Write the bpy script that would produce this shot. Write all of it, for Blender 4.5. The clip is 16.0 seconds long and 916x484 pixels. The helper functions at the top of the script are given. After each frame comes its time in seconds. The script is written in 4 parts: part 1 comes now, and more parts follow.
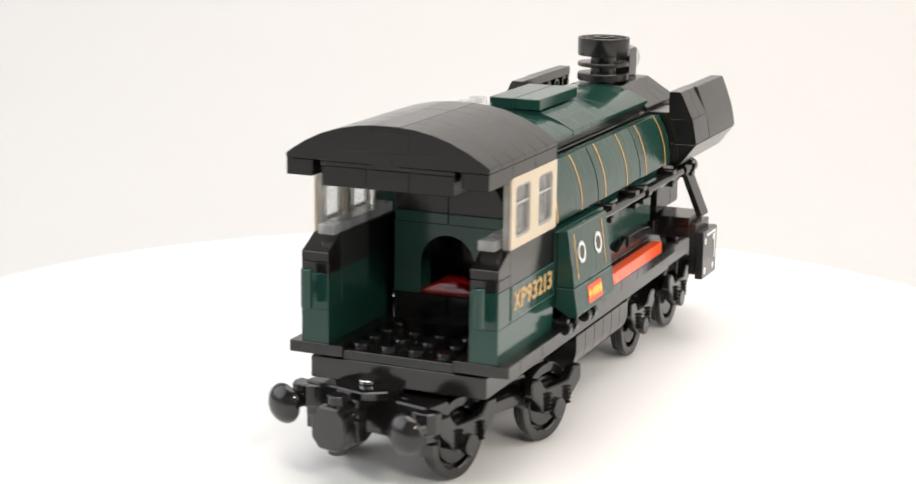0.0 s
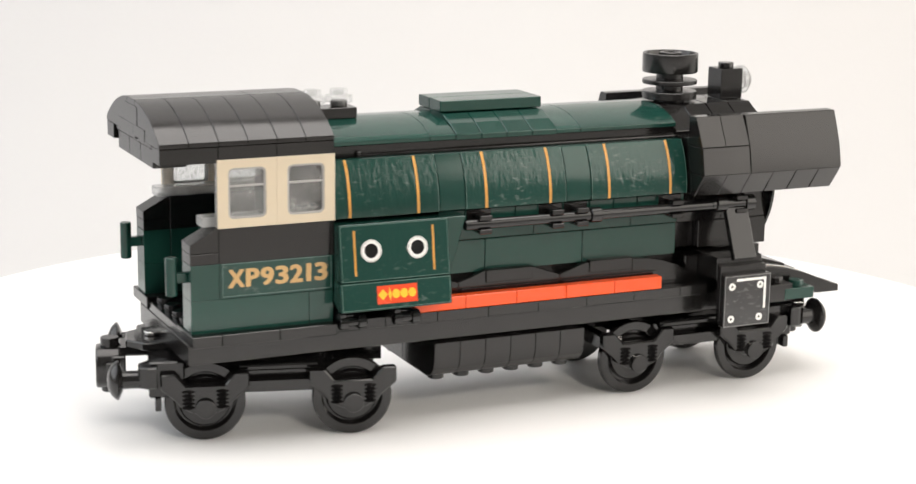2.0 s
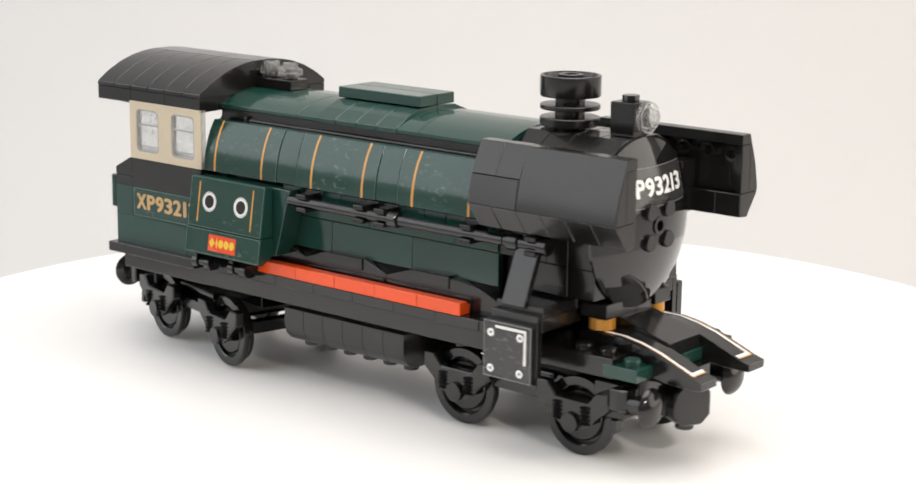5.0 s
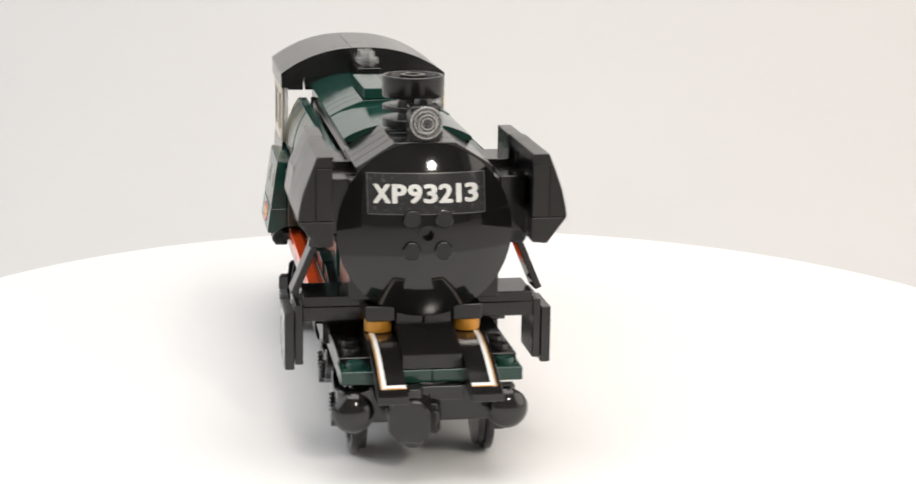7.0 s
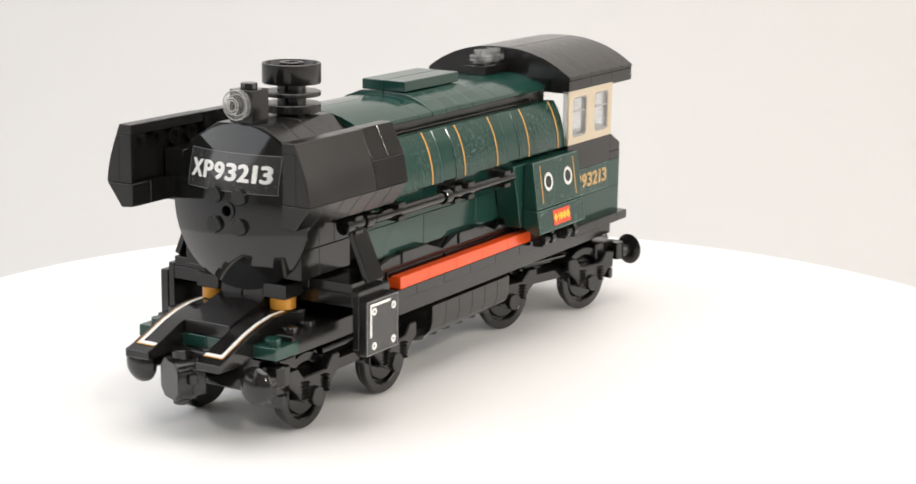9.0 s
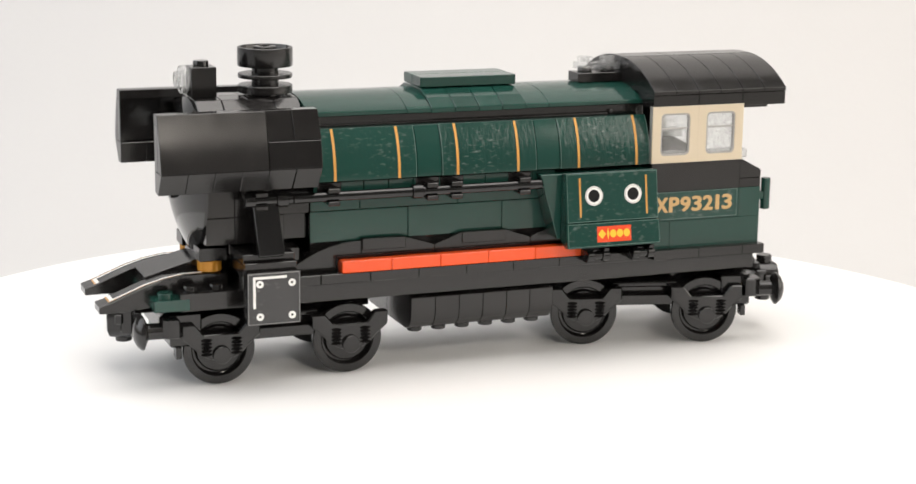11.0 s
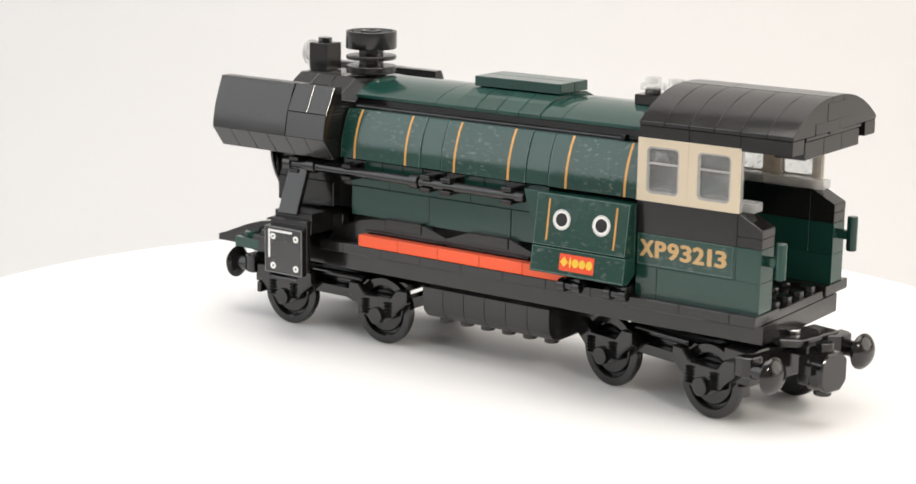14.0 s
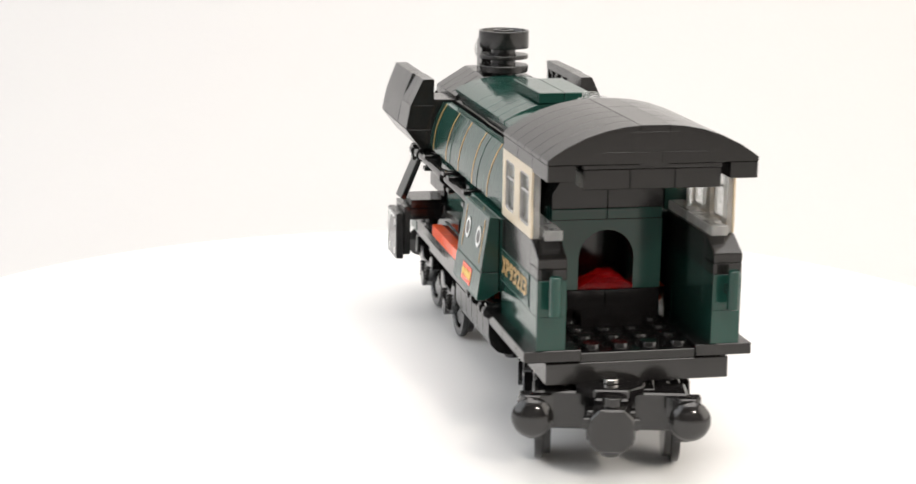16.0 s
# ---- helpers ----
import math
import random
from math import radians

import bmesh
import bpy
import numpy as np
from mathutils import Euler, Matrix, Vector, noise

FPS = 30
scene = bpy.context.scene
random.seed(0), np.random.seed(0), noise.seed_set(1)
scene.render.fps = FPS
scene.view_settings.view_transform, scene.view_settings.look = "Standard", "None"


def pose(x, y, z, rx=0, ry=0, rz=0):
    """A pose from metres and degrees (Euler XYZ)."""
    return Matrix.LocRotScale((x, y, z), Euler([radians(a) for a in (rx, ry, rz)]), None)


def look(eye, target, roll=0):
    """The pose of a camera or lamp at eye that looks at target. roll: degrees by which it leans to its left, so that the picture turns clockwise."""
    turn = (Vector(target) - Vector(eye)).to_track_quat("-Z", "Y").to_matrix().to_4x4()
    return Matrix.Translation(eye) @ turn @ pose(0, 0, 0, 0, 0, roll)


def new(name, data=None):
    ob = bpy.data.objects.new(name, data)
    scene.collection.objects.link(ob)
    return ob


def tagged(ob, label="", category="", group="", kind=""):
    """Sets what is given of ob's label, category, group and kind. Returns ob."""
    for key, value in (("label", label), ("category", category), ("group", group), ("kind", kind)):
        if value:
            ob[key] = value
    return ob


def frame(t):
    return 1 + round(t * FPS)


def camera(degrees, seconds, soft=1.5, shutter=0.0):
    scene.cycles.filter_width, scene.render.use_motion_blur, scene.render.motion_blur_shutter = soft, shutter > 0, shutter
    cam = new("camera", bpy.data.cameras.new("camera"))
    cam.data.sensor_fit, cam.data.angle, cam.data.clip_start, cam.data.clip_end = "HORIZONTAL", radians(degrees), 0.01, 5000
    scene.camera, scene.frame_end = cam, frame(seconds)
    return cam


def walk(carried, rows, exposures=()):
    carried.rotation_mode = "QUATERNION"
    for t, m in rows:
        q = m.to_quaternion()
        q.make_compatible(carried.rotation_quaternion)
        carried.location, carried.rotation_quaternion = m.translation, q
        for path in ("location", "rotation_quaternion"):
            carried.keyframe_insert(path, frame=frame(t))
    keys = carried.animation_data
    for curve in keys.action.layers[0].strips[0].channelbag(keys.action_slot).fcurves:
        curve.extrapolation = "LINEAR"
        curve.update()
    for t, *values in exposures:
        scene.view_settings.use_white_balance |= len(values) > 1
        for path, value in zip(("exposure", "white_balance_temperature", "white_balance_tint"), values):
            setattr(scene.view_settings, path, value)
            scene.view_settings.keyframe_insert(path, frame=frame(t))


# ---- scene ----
MM = 0.001

# ---- camera: it stands still ----
cam = camera(28.17, 16.0, soft=1.5, shutter=0.5)
EYE = Vector((-0.0021, -0.5628, 0.1660))
AIM = look(EYE, EYE + Vector((0, 1, -math.tan(radians(12.535)))), 0.784)
walk(cam, [(0.0, AIM), (16.0, AIM)],
     [(0.0, 0.06), (2.5, 0.03), (6.0, -0.15), (7.5, -0.16), (9.0, -0.10), (12.0, -0.04), (14.0, 0.0), (16.0, 0.13)])

# ---- the turn of the table: seconds, degrees ----
TURN = [(0, -67.16), (0.5, -56.26), (1, -45.57), (1.5, -34.98), (2, -24.49), (2.5, -14.26), (3, -4.08), (3.5, 6.57), (4, 17.54), (4.5, 28.42), (5, 39.31), (5.5, 49.81), (6, 60.15), (6.5, 70.3), (7, 80.48), (7.5, 91.22), (8, 101.45), (8.5, 111.05), (9, 120.64), (9.5, 130.27), (10, 139.82), (10.5, 149.43), (11, 158.71), (11.5, 168.14), (12, 176.54), (12.5, 185.68), (13, 195.04), (13.5, 205.26), (14, 215.63), (14.5, 226.4), (15, 237.1), (15.5, 247.67), (16, 258.09)]
OFFSET = Vector((-64.04 * MM, -25.02 * MM, 0))      # the engine's base, from the table's axis


def table_pose(degrees):
    return pose(0, 0, 0, 0, 0, -degrees)


def engine_pose(degrees):
    return table_pose(degrees) @ Matrix.Translation(OFFSET)


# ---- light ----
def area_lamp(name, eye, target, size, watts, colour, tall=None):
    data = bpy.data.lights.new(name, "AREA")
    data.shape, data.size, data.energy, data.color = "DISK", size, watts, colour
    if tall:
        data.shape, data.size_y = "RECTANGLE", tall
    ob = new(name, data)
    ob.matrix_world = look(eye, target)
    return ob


area_lamp("key_lamp", (0.40, -1.05, 0.72), (0, 0, 0.05), 0.11, 4.8, (1.0, 0.92, 0.82))
area_lamp("overhead_softbox", (0.10, -0.05, 1.4), (0, 0.05, 0), 1.4, 18.0, (1.0, 0.95, 0.915))
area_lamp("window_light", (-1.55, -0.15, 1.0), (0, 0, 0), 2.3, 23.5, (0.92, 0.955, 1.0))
area_lamp("side_softbox", (1.65, -0.25, 0.72), (0, 0, 0), 2.0, 21.0, (1.0, 0.925, 0.84))
world = bpy.data.worlds.new("room_air")
world.use_nodes = True
world.node_tree.nodes["Background"].inputs[0].default_value = (0.9, 0.95, 1.0, 1)
world.node_tree.nodes["Background"].inputs[1].default_value = 0.03
scene.world = world


# ---- materials ----
def material(name):
    m = bpy.data.materials.new(name)
    m.use_nodes = True
    return m, m.node_tree.nodes, m.node_tree.links, m.node_tree.nodes["Principled BSDF"]


def noise_node(n, l, scale, detail=3.0, stretch=(1, 1, 1)):
    co = n.new("ShaderNodeTexCoord")
    mp = n.new("ShaderNodeMapping")
    mp.inputs["Scale"].default_value = stretch
    tx = n.new("ShaderNodeTexNoise")
    tx.inputs["Scale"].default_value, tx.inputs["Detail"].default_value = scale, detail
    l.new(co.outputs["Object"], mp.inputs["Vector"])
    l.new(mp.outputs["Vector"], tx.inputs["Vector"])
    return tx


def ramp(n, l, source, stops):
    r = n.new("ShaderNodeMapRange")
    r.inputs["From Min"].default_value, r.inputs["From Max"].default_value = stops[0], stops[1]
    r.inputs["To Min"].default_value, r.inputs["To Max"].default_value = stops[2], stops[3]
    l.new(source, r.inputs["Value"])
    return r.outputs["Result"]


def mix_colour(n, l, factor, a, b):
    x = n.new("ShaderNodeMix")
    x.data_type = "RGBA"
    for value, socket in ((factor, x.inputs[0]), (a, x.inputs[6]), (b, x.inputs[7])):
        if isinstance(value, (int, float)):
            socket.default_value = value
        elif isinstance(value, tuple):
            socket.default_value = (*value, 1)
        else:
            l.new(value, socket)
    return x.outputs[2]


def plastic(name, colour, rough=0.2, spread=0.25, bump=0.02, scuff=0.0, metal=0.0, grain_scale=350, grain_stretch=(1, 1, 1)):
    """Moulded plastic: each piece a touch different, fine moulding grain, wiped gloss and faint scuffs."""
    m, n, l, p = material(name)
    info = n.new("ShaderNodeObjectInfo")
    light = tuple(min(1, c * (1 + spread)) for c in colour)
    dark = tuple(c * (1 - spread) for c in colour)
    base = mix_colour(n, l, info.outputs["Random"], dark, light)
    if scuff:
        fine = noise_node(n, l, 900, 6, (0.5, 1, 1))
        wide = noise_node(n, l, 60, 2)
        both = n.new("ShaderNodeMath")
        both.operation = "MULTIPLY"
        l.new(ramp(n, l, fine.outputs["Fac"], (0.56, 0.76, 0, 1)), both.inputs[0])
        l.new(ramp(n, l, wide.outputs["Fac"], (0.40, 0.66, 0, scuff)), both.inputs[1])
        base = mix_colour(n, l, both.outputs[0], base, tuple(min(1, c + 0.30) for c in colour))
    l.new(base, p.inputs["Base Color"])
    blot = noise_node(n, l, 140, 3)
    l.new(ramp(n, l, blot.outputs["Fac"], (0.3, 0.7, rough * 0.86, rough * 1.18)), p.inputs["Roughness"])
    grain = noise_node(n, l, grain_scale, 3, grain_stretch)
    b = n.new("ShaderNodeBump")
    b.inputs["Strength"].default_value, b.inputs["Distance"].default_value = bump, 0.0004
    l.new(grain.outputs["Fac"], b.inputs["Height"])
    l.new(b.outputs["Normal"], p.inputs["Normal"])
    p.inputs["Metallic"].default_value = metal
    p.inputs["IOR"].default_value = 1.58
    return m


def clear_plastic(name, colour, rough=0.03, see_through=1.0):
    m, n, l, p = material(name)
    p.inputs["Base Color"].default_value = (*colour, 1)
    p.inputs["Transmission Weight"].default_value = see_through
    p.inputs["IOR"].default_value = 1.45
    tx = noise_node(n, l, 300, 3)
    l.new(ramp(n, l, tx.outputs["Fac"], (0.4, 0.75, rough, rough * 4)), p.inputs["Roughness"])
    return m


def grazing_gloss(n, l):
    """Gloss that grows towards grazing views, alike on both sides of a thin wall."""
    facing = n.new("ShaderNodeLayerWeight")
    facing.inputs["Blend"].default_value = 0.5
    power = n.new("ShaderNodeMath")
    power.operation = "POWER"
    power.inputs[1].default_value = 5.0
    l.new(facing.outputs["Facing"], power.inputs[0])
    return ramp(n, l, power.outputs[0], (0.0, 1.0, 0.04, 0.8))


def thin_clear(name, haze=0.10):
    """Clear moulded plastic: light goes straight through, edges and rims catch gloss; the white haze stands in for
    refracted brightness.
    """
    m, n, l, p = material(name)
    clear = n.new("ShaderNodeBsdfTransparent")
    clear.inputs[0].default_value = (0.96, 0.965, 0.965, 1)
    p.inputs["Base Color"].default_value = (0.88, 0.88, 0.87, 1)
    p.inputs["Roughness"].default_value = 0.2
    shine = n.new("ShaderNodeBsdfGlossy")
    shine.inputs["Roughness"].default_value = 0.04
    blot = noise_node(n, l, 160, 2)
    pass_on = n.new("ShaderNodeBsdfTranslucent")
    pass_on.inputs[0].default_value = (0.9, 0.9, 0.89, 1)
    milky = n.new("ShaderNodeMixShader")
    milky.inputs[0].default_value = 0.5
    l.new(p.outputs[0], milky.inputs[1])
    l.new(pass_on.outputs[0], milky.inputs[2])
    hazy = n.new("ShaderNodeMixShader")
    l.new(ramp(n, l, blot.outputs["Fac"], (0.4, 0.7, haze * 0.85, haze * 1.2)), hazy.inputs[0])
    l.new(clear.outputs[0], hazy.inputs[1])
    l.new(milky.outputs[0], hazy.inputs[2])
    mix = n.new("ShaderNodeMixShader")
    l.new(grazing_gloss(n, l), mix.inputs[0])
    l.new(hazy.outputs[0], mix.inputs[1])
    l.new(shine.outputs[0], mix.inputs[2])
    l.new(mix.outputs[0], n["Material Output"].inputs["Surface"])
    return m


def scuffed_pane(name, low=0.10, high=0.55, patches=0.35):
    """A thin clear film, dulled by fine pale scratches, thickest in patches."""
    m, n, l, p = material(name)
    clear = n.new("ShaderNodeBsdfTransparent")
    clear.inputs[0].default_value = (0.93, 0.94, 0.94, 1)
    p.inputs["Base Color"].default_value = (0.85, 0.85, 0.84, 1)
    p.inputs["Roughness"].default_value = 0.1
    fine = noise_node(n, l, 1400, 6, (1, 1, 0.6))
    wide = noise_node(n, l, 150, 3)
    total = n.new("ShaderNodeMath")
    total.operation = "ADD"
    l.new(ramp(n, l, fine.outputs["Fac"], (0.45, 0.75, low, high)), total.inputs[0])
    l.new(ramp(n, l, wide.outputs["Fac"], (0.35, 0.7, 0.0, patches)), total.inputs[1])
    mix = n.new("ShaderNodeMixShader")
    l.new(total.outputs[0], mix.inputs[0])
    l.new(clear.outputs[0], mix.inputs[1])
    pass_on = n.new("ShaderNodeBsdfTranslucent")
    pass_on.inputs[0].default_value = (0.88, 0.88, 0.87, 1)
    milky = n.new("ShaderNodeMixShader")
    milky.inputs[0].default_value = 0.45
    l.new(p.outputs[0], milky.inputs[1])
    l.new(pass_on.outputs[0], milky.inputs[2])
    l.new(milky.outputs[0], mix.inputs[2])
    shine = n.new("ShaderNodeBsdfGlossy")
    shine.inputs["Roughness"].default_value = 0.06
    glossy = n.new("ShaderNodeMixShader")
    l.new(grazing_gloss(n, l), glossy.inputs[0])
    l.new(mix.outputs[0], glossy.inputs[1])
    l.new(shine.outputs[0], glossy.inputs[2])
    l.new(glossy.outputs[0], n["Material Output"].inputs["Surface"])
    return m


def paper(name, colour, rough, scale, bump):
    m, n, l, p = material(name)
    wide = noise_node(n, l, scale, 4)
    fine = noise_node(n, l, scale * 60, 3)
    base = mix_colour(n, l, ramp(n, l, wide.outputs["Fac"], (0.3, 0.7, 0, 1)), tuple(c * 0.97 for c in colour), colour)
    l.new(base, p.inputs["Base Color"])
    b = n.new("ShaderNodeBump")
    b.inputs["Strength"].default_value, b.inputs["Distance"].default_value = bump, 0.0005
    l.new(fine.outputs["Fac"], b.inputs["Height"])
    l.new(b.outputs["Normal"], p.inputs["Normal"])
    p.inputs["Roughness"].default_value = rough
    return m


def translucent_print(name, colour):
    """A cream print on clear plastic: some light shines through it."""
    m, n, l, p = material(name)
    tint = noise_node(n, l, 200, 3)
    l.new(mix_colour(n, l, tint.outputs["Fac"], tuple(c * 0.96 for c in colour), colour), p.inputs["Base Color"])
    p.inputs["Roughness"].default_value, p.inputs["IOR"].default_value = 0.14, 1.58
    through_light = n.new("ShaderNodeBsdfTranslucent")
    through_light.inputs[0].default_value = (*colour, 1)
    mix = n.new("ShaderNodeMixShader")
    mix.inputs[0].default_value = 0.25
    l.new(p.outputs[0], mix.inputs[1])
    l.new(through_light.outputs[0], mix.inputs[2])
    l.new(mix.outputs[0], n["Material Output"].inputs["Surface"])
    return m


BLACK = plastic("black_plastic", (0.0105, 0.0098, 0.0095), 0.15, 0.25, 0.012)
SATIN_BLACK = plastic("worn_satin_black_plastic", (0.0105, 0.0098, 0.0095), 0.22, 0.1, 0.012)
BLACK_GLOSS = plastic("glossy_black_plastic", (0.009, 0.009, 0.009), 0.07, 0.1, 0.006)
WHEEL_BLACK = plastic("satin_black_plastic", (0.0085, 0.008, 0.008), 0.14, 0.15, 0.012)
GREEN = plastic("dark_green_plastic", (0.010, 0.048, 0.037), 0.12, 0.10, 0.010)
# real scuffs, painted paler to stand in for lamp glints on the scratches
FILM_GREEN = plastic("green_sticker_film", (0.011, 0.049, 0.038), 0.12, 0.05, 0.26, 0.42, 0, 700, (1, 1, 0.3))
FILM_RIM = plastic("worn_black_film_edge", (0.16, 0.16, 0.16), 0.3, 0.1)
FILM_EDGE = plastic("worn_film_edge", (0.10, 0.17, 0.15), 0.3, 0.1)
FILM_BLACK = plastic("black_sticker_film", (0.034, 0.034, 0.035), 0.13, 0.05, 0.04, 0.30, 0, 800)
RED = plastic("orange_red_plastic", (0.84, 0.088, 0.012), 0.18, 0.06, 0.012)
CREAM = translucent_print("cream_print", (0.82, 0.715, 0.545))
GOLD = plastic("pearl_gold_plastic", (0.60, 0.27, 0.03), 0.22, 0.05, 0.02, 0, 0.3)
GOLD_INK = plastic("gold_ink", (0.58, 0.29, 0.06), 0.3, 0.02)
TAN_INK = plastic("tan_ink", (0.56, 0.36, 0.15), 0.35, 0.02)
WHITE_INK = plastic("white_ink", (0.82, 0.82, 0.80), 0.3, 0.02)
DARK_INK = plastic("black_ink", (0.005, 0.005, 0.005), 0.2, 0.02)
RED_INK = plastic("red_ink", (0.76, 0.075, 0.022), 0.25, 0.02)
YELLOW_INK = plastic("yellow_ink", (0.80, 0.50, 0.03), 0.3, 0.02)
SILVER = plastic("silver_metal", (0.65, 0.64, 0.62), 0.2, 0.02, 0.02, 0, 1.0)
GREY_RIM = plastic("grey_window_rim", (0.40, 0.39, 0.38), 0.25, 0.03)
CLEAR = thin_clear("clear_plastic", 0.14)
RUBY = clear_plastic("clear_red_plastic", (0.95, 0.015, 0.02), 0.01, 0.86)
PANE = scuffed_pane("window_pane", 0.06, 0.26, 0.16)
# strong white haze paints in the brightness that refraction gives sills and frames
THIN_CLEAR = thin_clear("thin_clear_plastic", 0.40)
# kept dark so that black parts facing the camera reflect less
DIM_WALL = paper("grey_wall", (0.36, 0.355, 0.35), 0.9, 2, 0.2)
DARK_FLOOR = paper("brown_floor", (0.10, 0.07, 0.05), 0.5, 3, 0.2)
WHITE_TOP = paper("white_table_top", (0.83, 0.83, 0.825), 0.5, 6, 0.06)
SWEEP = paper("white_paper", (0.585, 0.58, 0.575), 0.85, 2.5, 0.10)
PLASTER = paper("room_plaster", (0.80, 0.79, 0.77), 0.9, 2, 0.2)


# ---- mesh helpers; shapes are written in millimetres ----
def part(name, bm, material_, parent, label="", smooth=None):
    me = bpy.data.meshes.new(name)
    bmesh.ops.recalc_face_normals(bm, faces=bm.faces[:])
    bmesh.ops.scale(bm, vec=(MM, MM, MM), verts=bm.verts[:])
    if smooth:
        for f in bm.faces:
            f.smooth = True
        for e in bm.edges:
            if len(e.link_faces) != 2 or e.calc_face_angle(0) > radians(smooth):
                e.smooth = False
    bm.to_mesh(me)
    bm.free()
    me.materials.append(material_)
    ob = new(name, me)
    if parent:
        ob.parent = parent
    if label:
        ob["label"] = label
    return ob


def soften(bm, width, angle=25):
    edges = [e for e in bm.edges if len(e.link_faces) == 2 and e.calc_face_angle(0) > radians(angle)]
    if width and edges:
        bmesh.ops.bevel(bm, geom=edges, offset=width, segments=1, affect="EDGES", clamp_overlap=True)
    return bm


def box_mesh(x0, x1, y0, y1, z0, z1, bevel=0.18, gap=0.05):
    bm = bmesh.new()
    x0, x1 = sorted((x0, x1))
    y0, y1 = sorted((y0, y1))
    g = gap
    vs = [bm.verts.new((x, y, z)) for x in (x0 + g, x1 - g) for y in (y0 + g, y1 - g) for z in (z0 + g * 0.5, z1 - g * 0.5)]
    for q in ((0, 1, 3, 2), (4, 6, 7, 5), (0, 4, 5, 1), (2, 3, 7, 6), (0, 2, 6, 4), (1, 5, 7, 3)):
        bm.faces.new([vs[i] for i in q])
    bmesh.ops.recalc_face_normals(bm, faces=bm.faces[:])
    return soften(bm, bevel)


def prism_mesh(profile, a0, a1, axis="x", bevel=0.18, gap=0.05, angle=25):
    """A profile drawn across the axis (y, z for x; x, z for y; x, y for z), drawn out from a0 to a1."""
    bm = bmesh.new()
    a0, a1 = sorted((a0, a1))
    ends = []
    for a in (a0 + gap, a1 - gap):
        put = {"x": lambda u, v: (a, u, v), "y": lambda u, v: (u, a, v), "z": lambda u, v: (u, v, a)}[axis]
        ends.append([bm.verts.new(put(u, v)) for u, v in profile])
    k = len(profile)
    for i in range(k):
        j = (i + 1) % k
        bm.faces.new((ends[0][i], ends[0][j], ends[1][j], ends[1][i]))
    bm.faces.new(ends[0]), bm.faces.new(ends[1])
    bmesh.ops.recalc_face_normals(bm, faces=bm.faces[:])
    return soften(bm, bevel, angle)


def lathe_mesh(profile, centre, axis="z", steps=32):
    """Radius and height pairs spun round an axis through the centre; a closed outline makes a ring."""
    bm = bmesh.new()
    c = Vector(centre)
    closed = profile[0] == profile[-1]
    pts = profile[:-1] if closed else profile
    rings = []
    for r, h in pts:
        if r < 1e-6:
            rings.append([bm.verts.new((0, 0, h))])
        else:
            rings.append([bm.verts.new((r * math.cos(2 * math.pi * i / steps), r * math.sin(2 * math.pi * i / steps), h)) for i in range(steps)])
    pairs = list(zip(rings, rings[1:] + rings[:1])) if closed else list(zip(rings, rings[1:]))
    for a, b in pairs:
        for i in range(steps):
            j = (i + 1) % steps
            if len(a) == 1 and len(b) == 1:
                continue
            if len(a) == 1:
                bm.faces.new((a[0], b[i], b[j]))
            elif len(b) == 1:
                bm.faces.new((a[i], a[j], b[0]))
            else:
                bm.faces.new((a[i], a[j], b[j], b[i]))
    turn = {"z": Matrix.Identity(3), "x": Euler((0, radians(90), 0)).to_matrix(), "y": Euler((radians(-90), 0, 0)).to_matrix()}[axis]
    for v in bm.verts:
        v.co = turn @ v.co + c
    return bm


def rod_mesh(r, a0, a1, centre, axis, steps=20, edge=0.2):
    return lathe_mesh([(0, a0), (r - edge, a0), (r, a0 + edge), (r, a1 - edge), (r - edge, a1), (0, a1)], centre, axis, steps)


def joined(*meshes):
    out = bmesh.new()
    for bm in meshes:
        tmp = bpy.data.meshes.new("tmp")
        bm.to_mesh(tmp)
        bm.free()
        out.from_mesh(tmp)
        bpy.data.meshes.remove(tmp)
    return out


def box(name, parent, mat, *size, bevel=0.18, gap=0.05, label=""):
    return part(name, box_mesh(*size, bevel=bevel, gap=gap), mat, parent, label)


def prism(name, parent, mat, profile, a0, a1, axis="x", bevel=0.18, gap=0.05, label="", smooth=None, angle=25):
    return part(name, prism_mesh(profile, a0, a1, axis, bevel, gap, angle), mat, parent, label, smooth)


def rod(name, parent, mat, r, a0, a1, centre, axis, steps=20, label=""):
    return part(name, rod_mesh(r, a0, a1, centre, axis, steps), mat, parent, label, 40)


STUDS = {}


def stud(parent, mat, x, y, z, name="stud"):
    """One round stud, 1.7 mm high."""
    if mat.name not in STUDS:
        ob = part(name, lathe_mesh([(2.4, 0), (2.4, 1.5), (2.25, 1.7), (0, 1.7)], (0, 0, 0), "z", 20), mat, parent, "", 40)
        STUDS[mat.name] = ob.data
    else:
        ob = new(name, STUDS[mat.name])
        ob.parent = parent
    ob.location = (x * MM, y * MM, z * MM)
    return ob


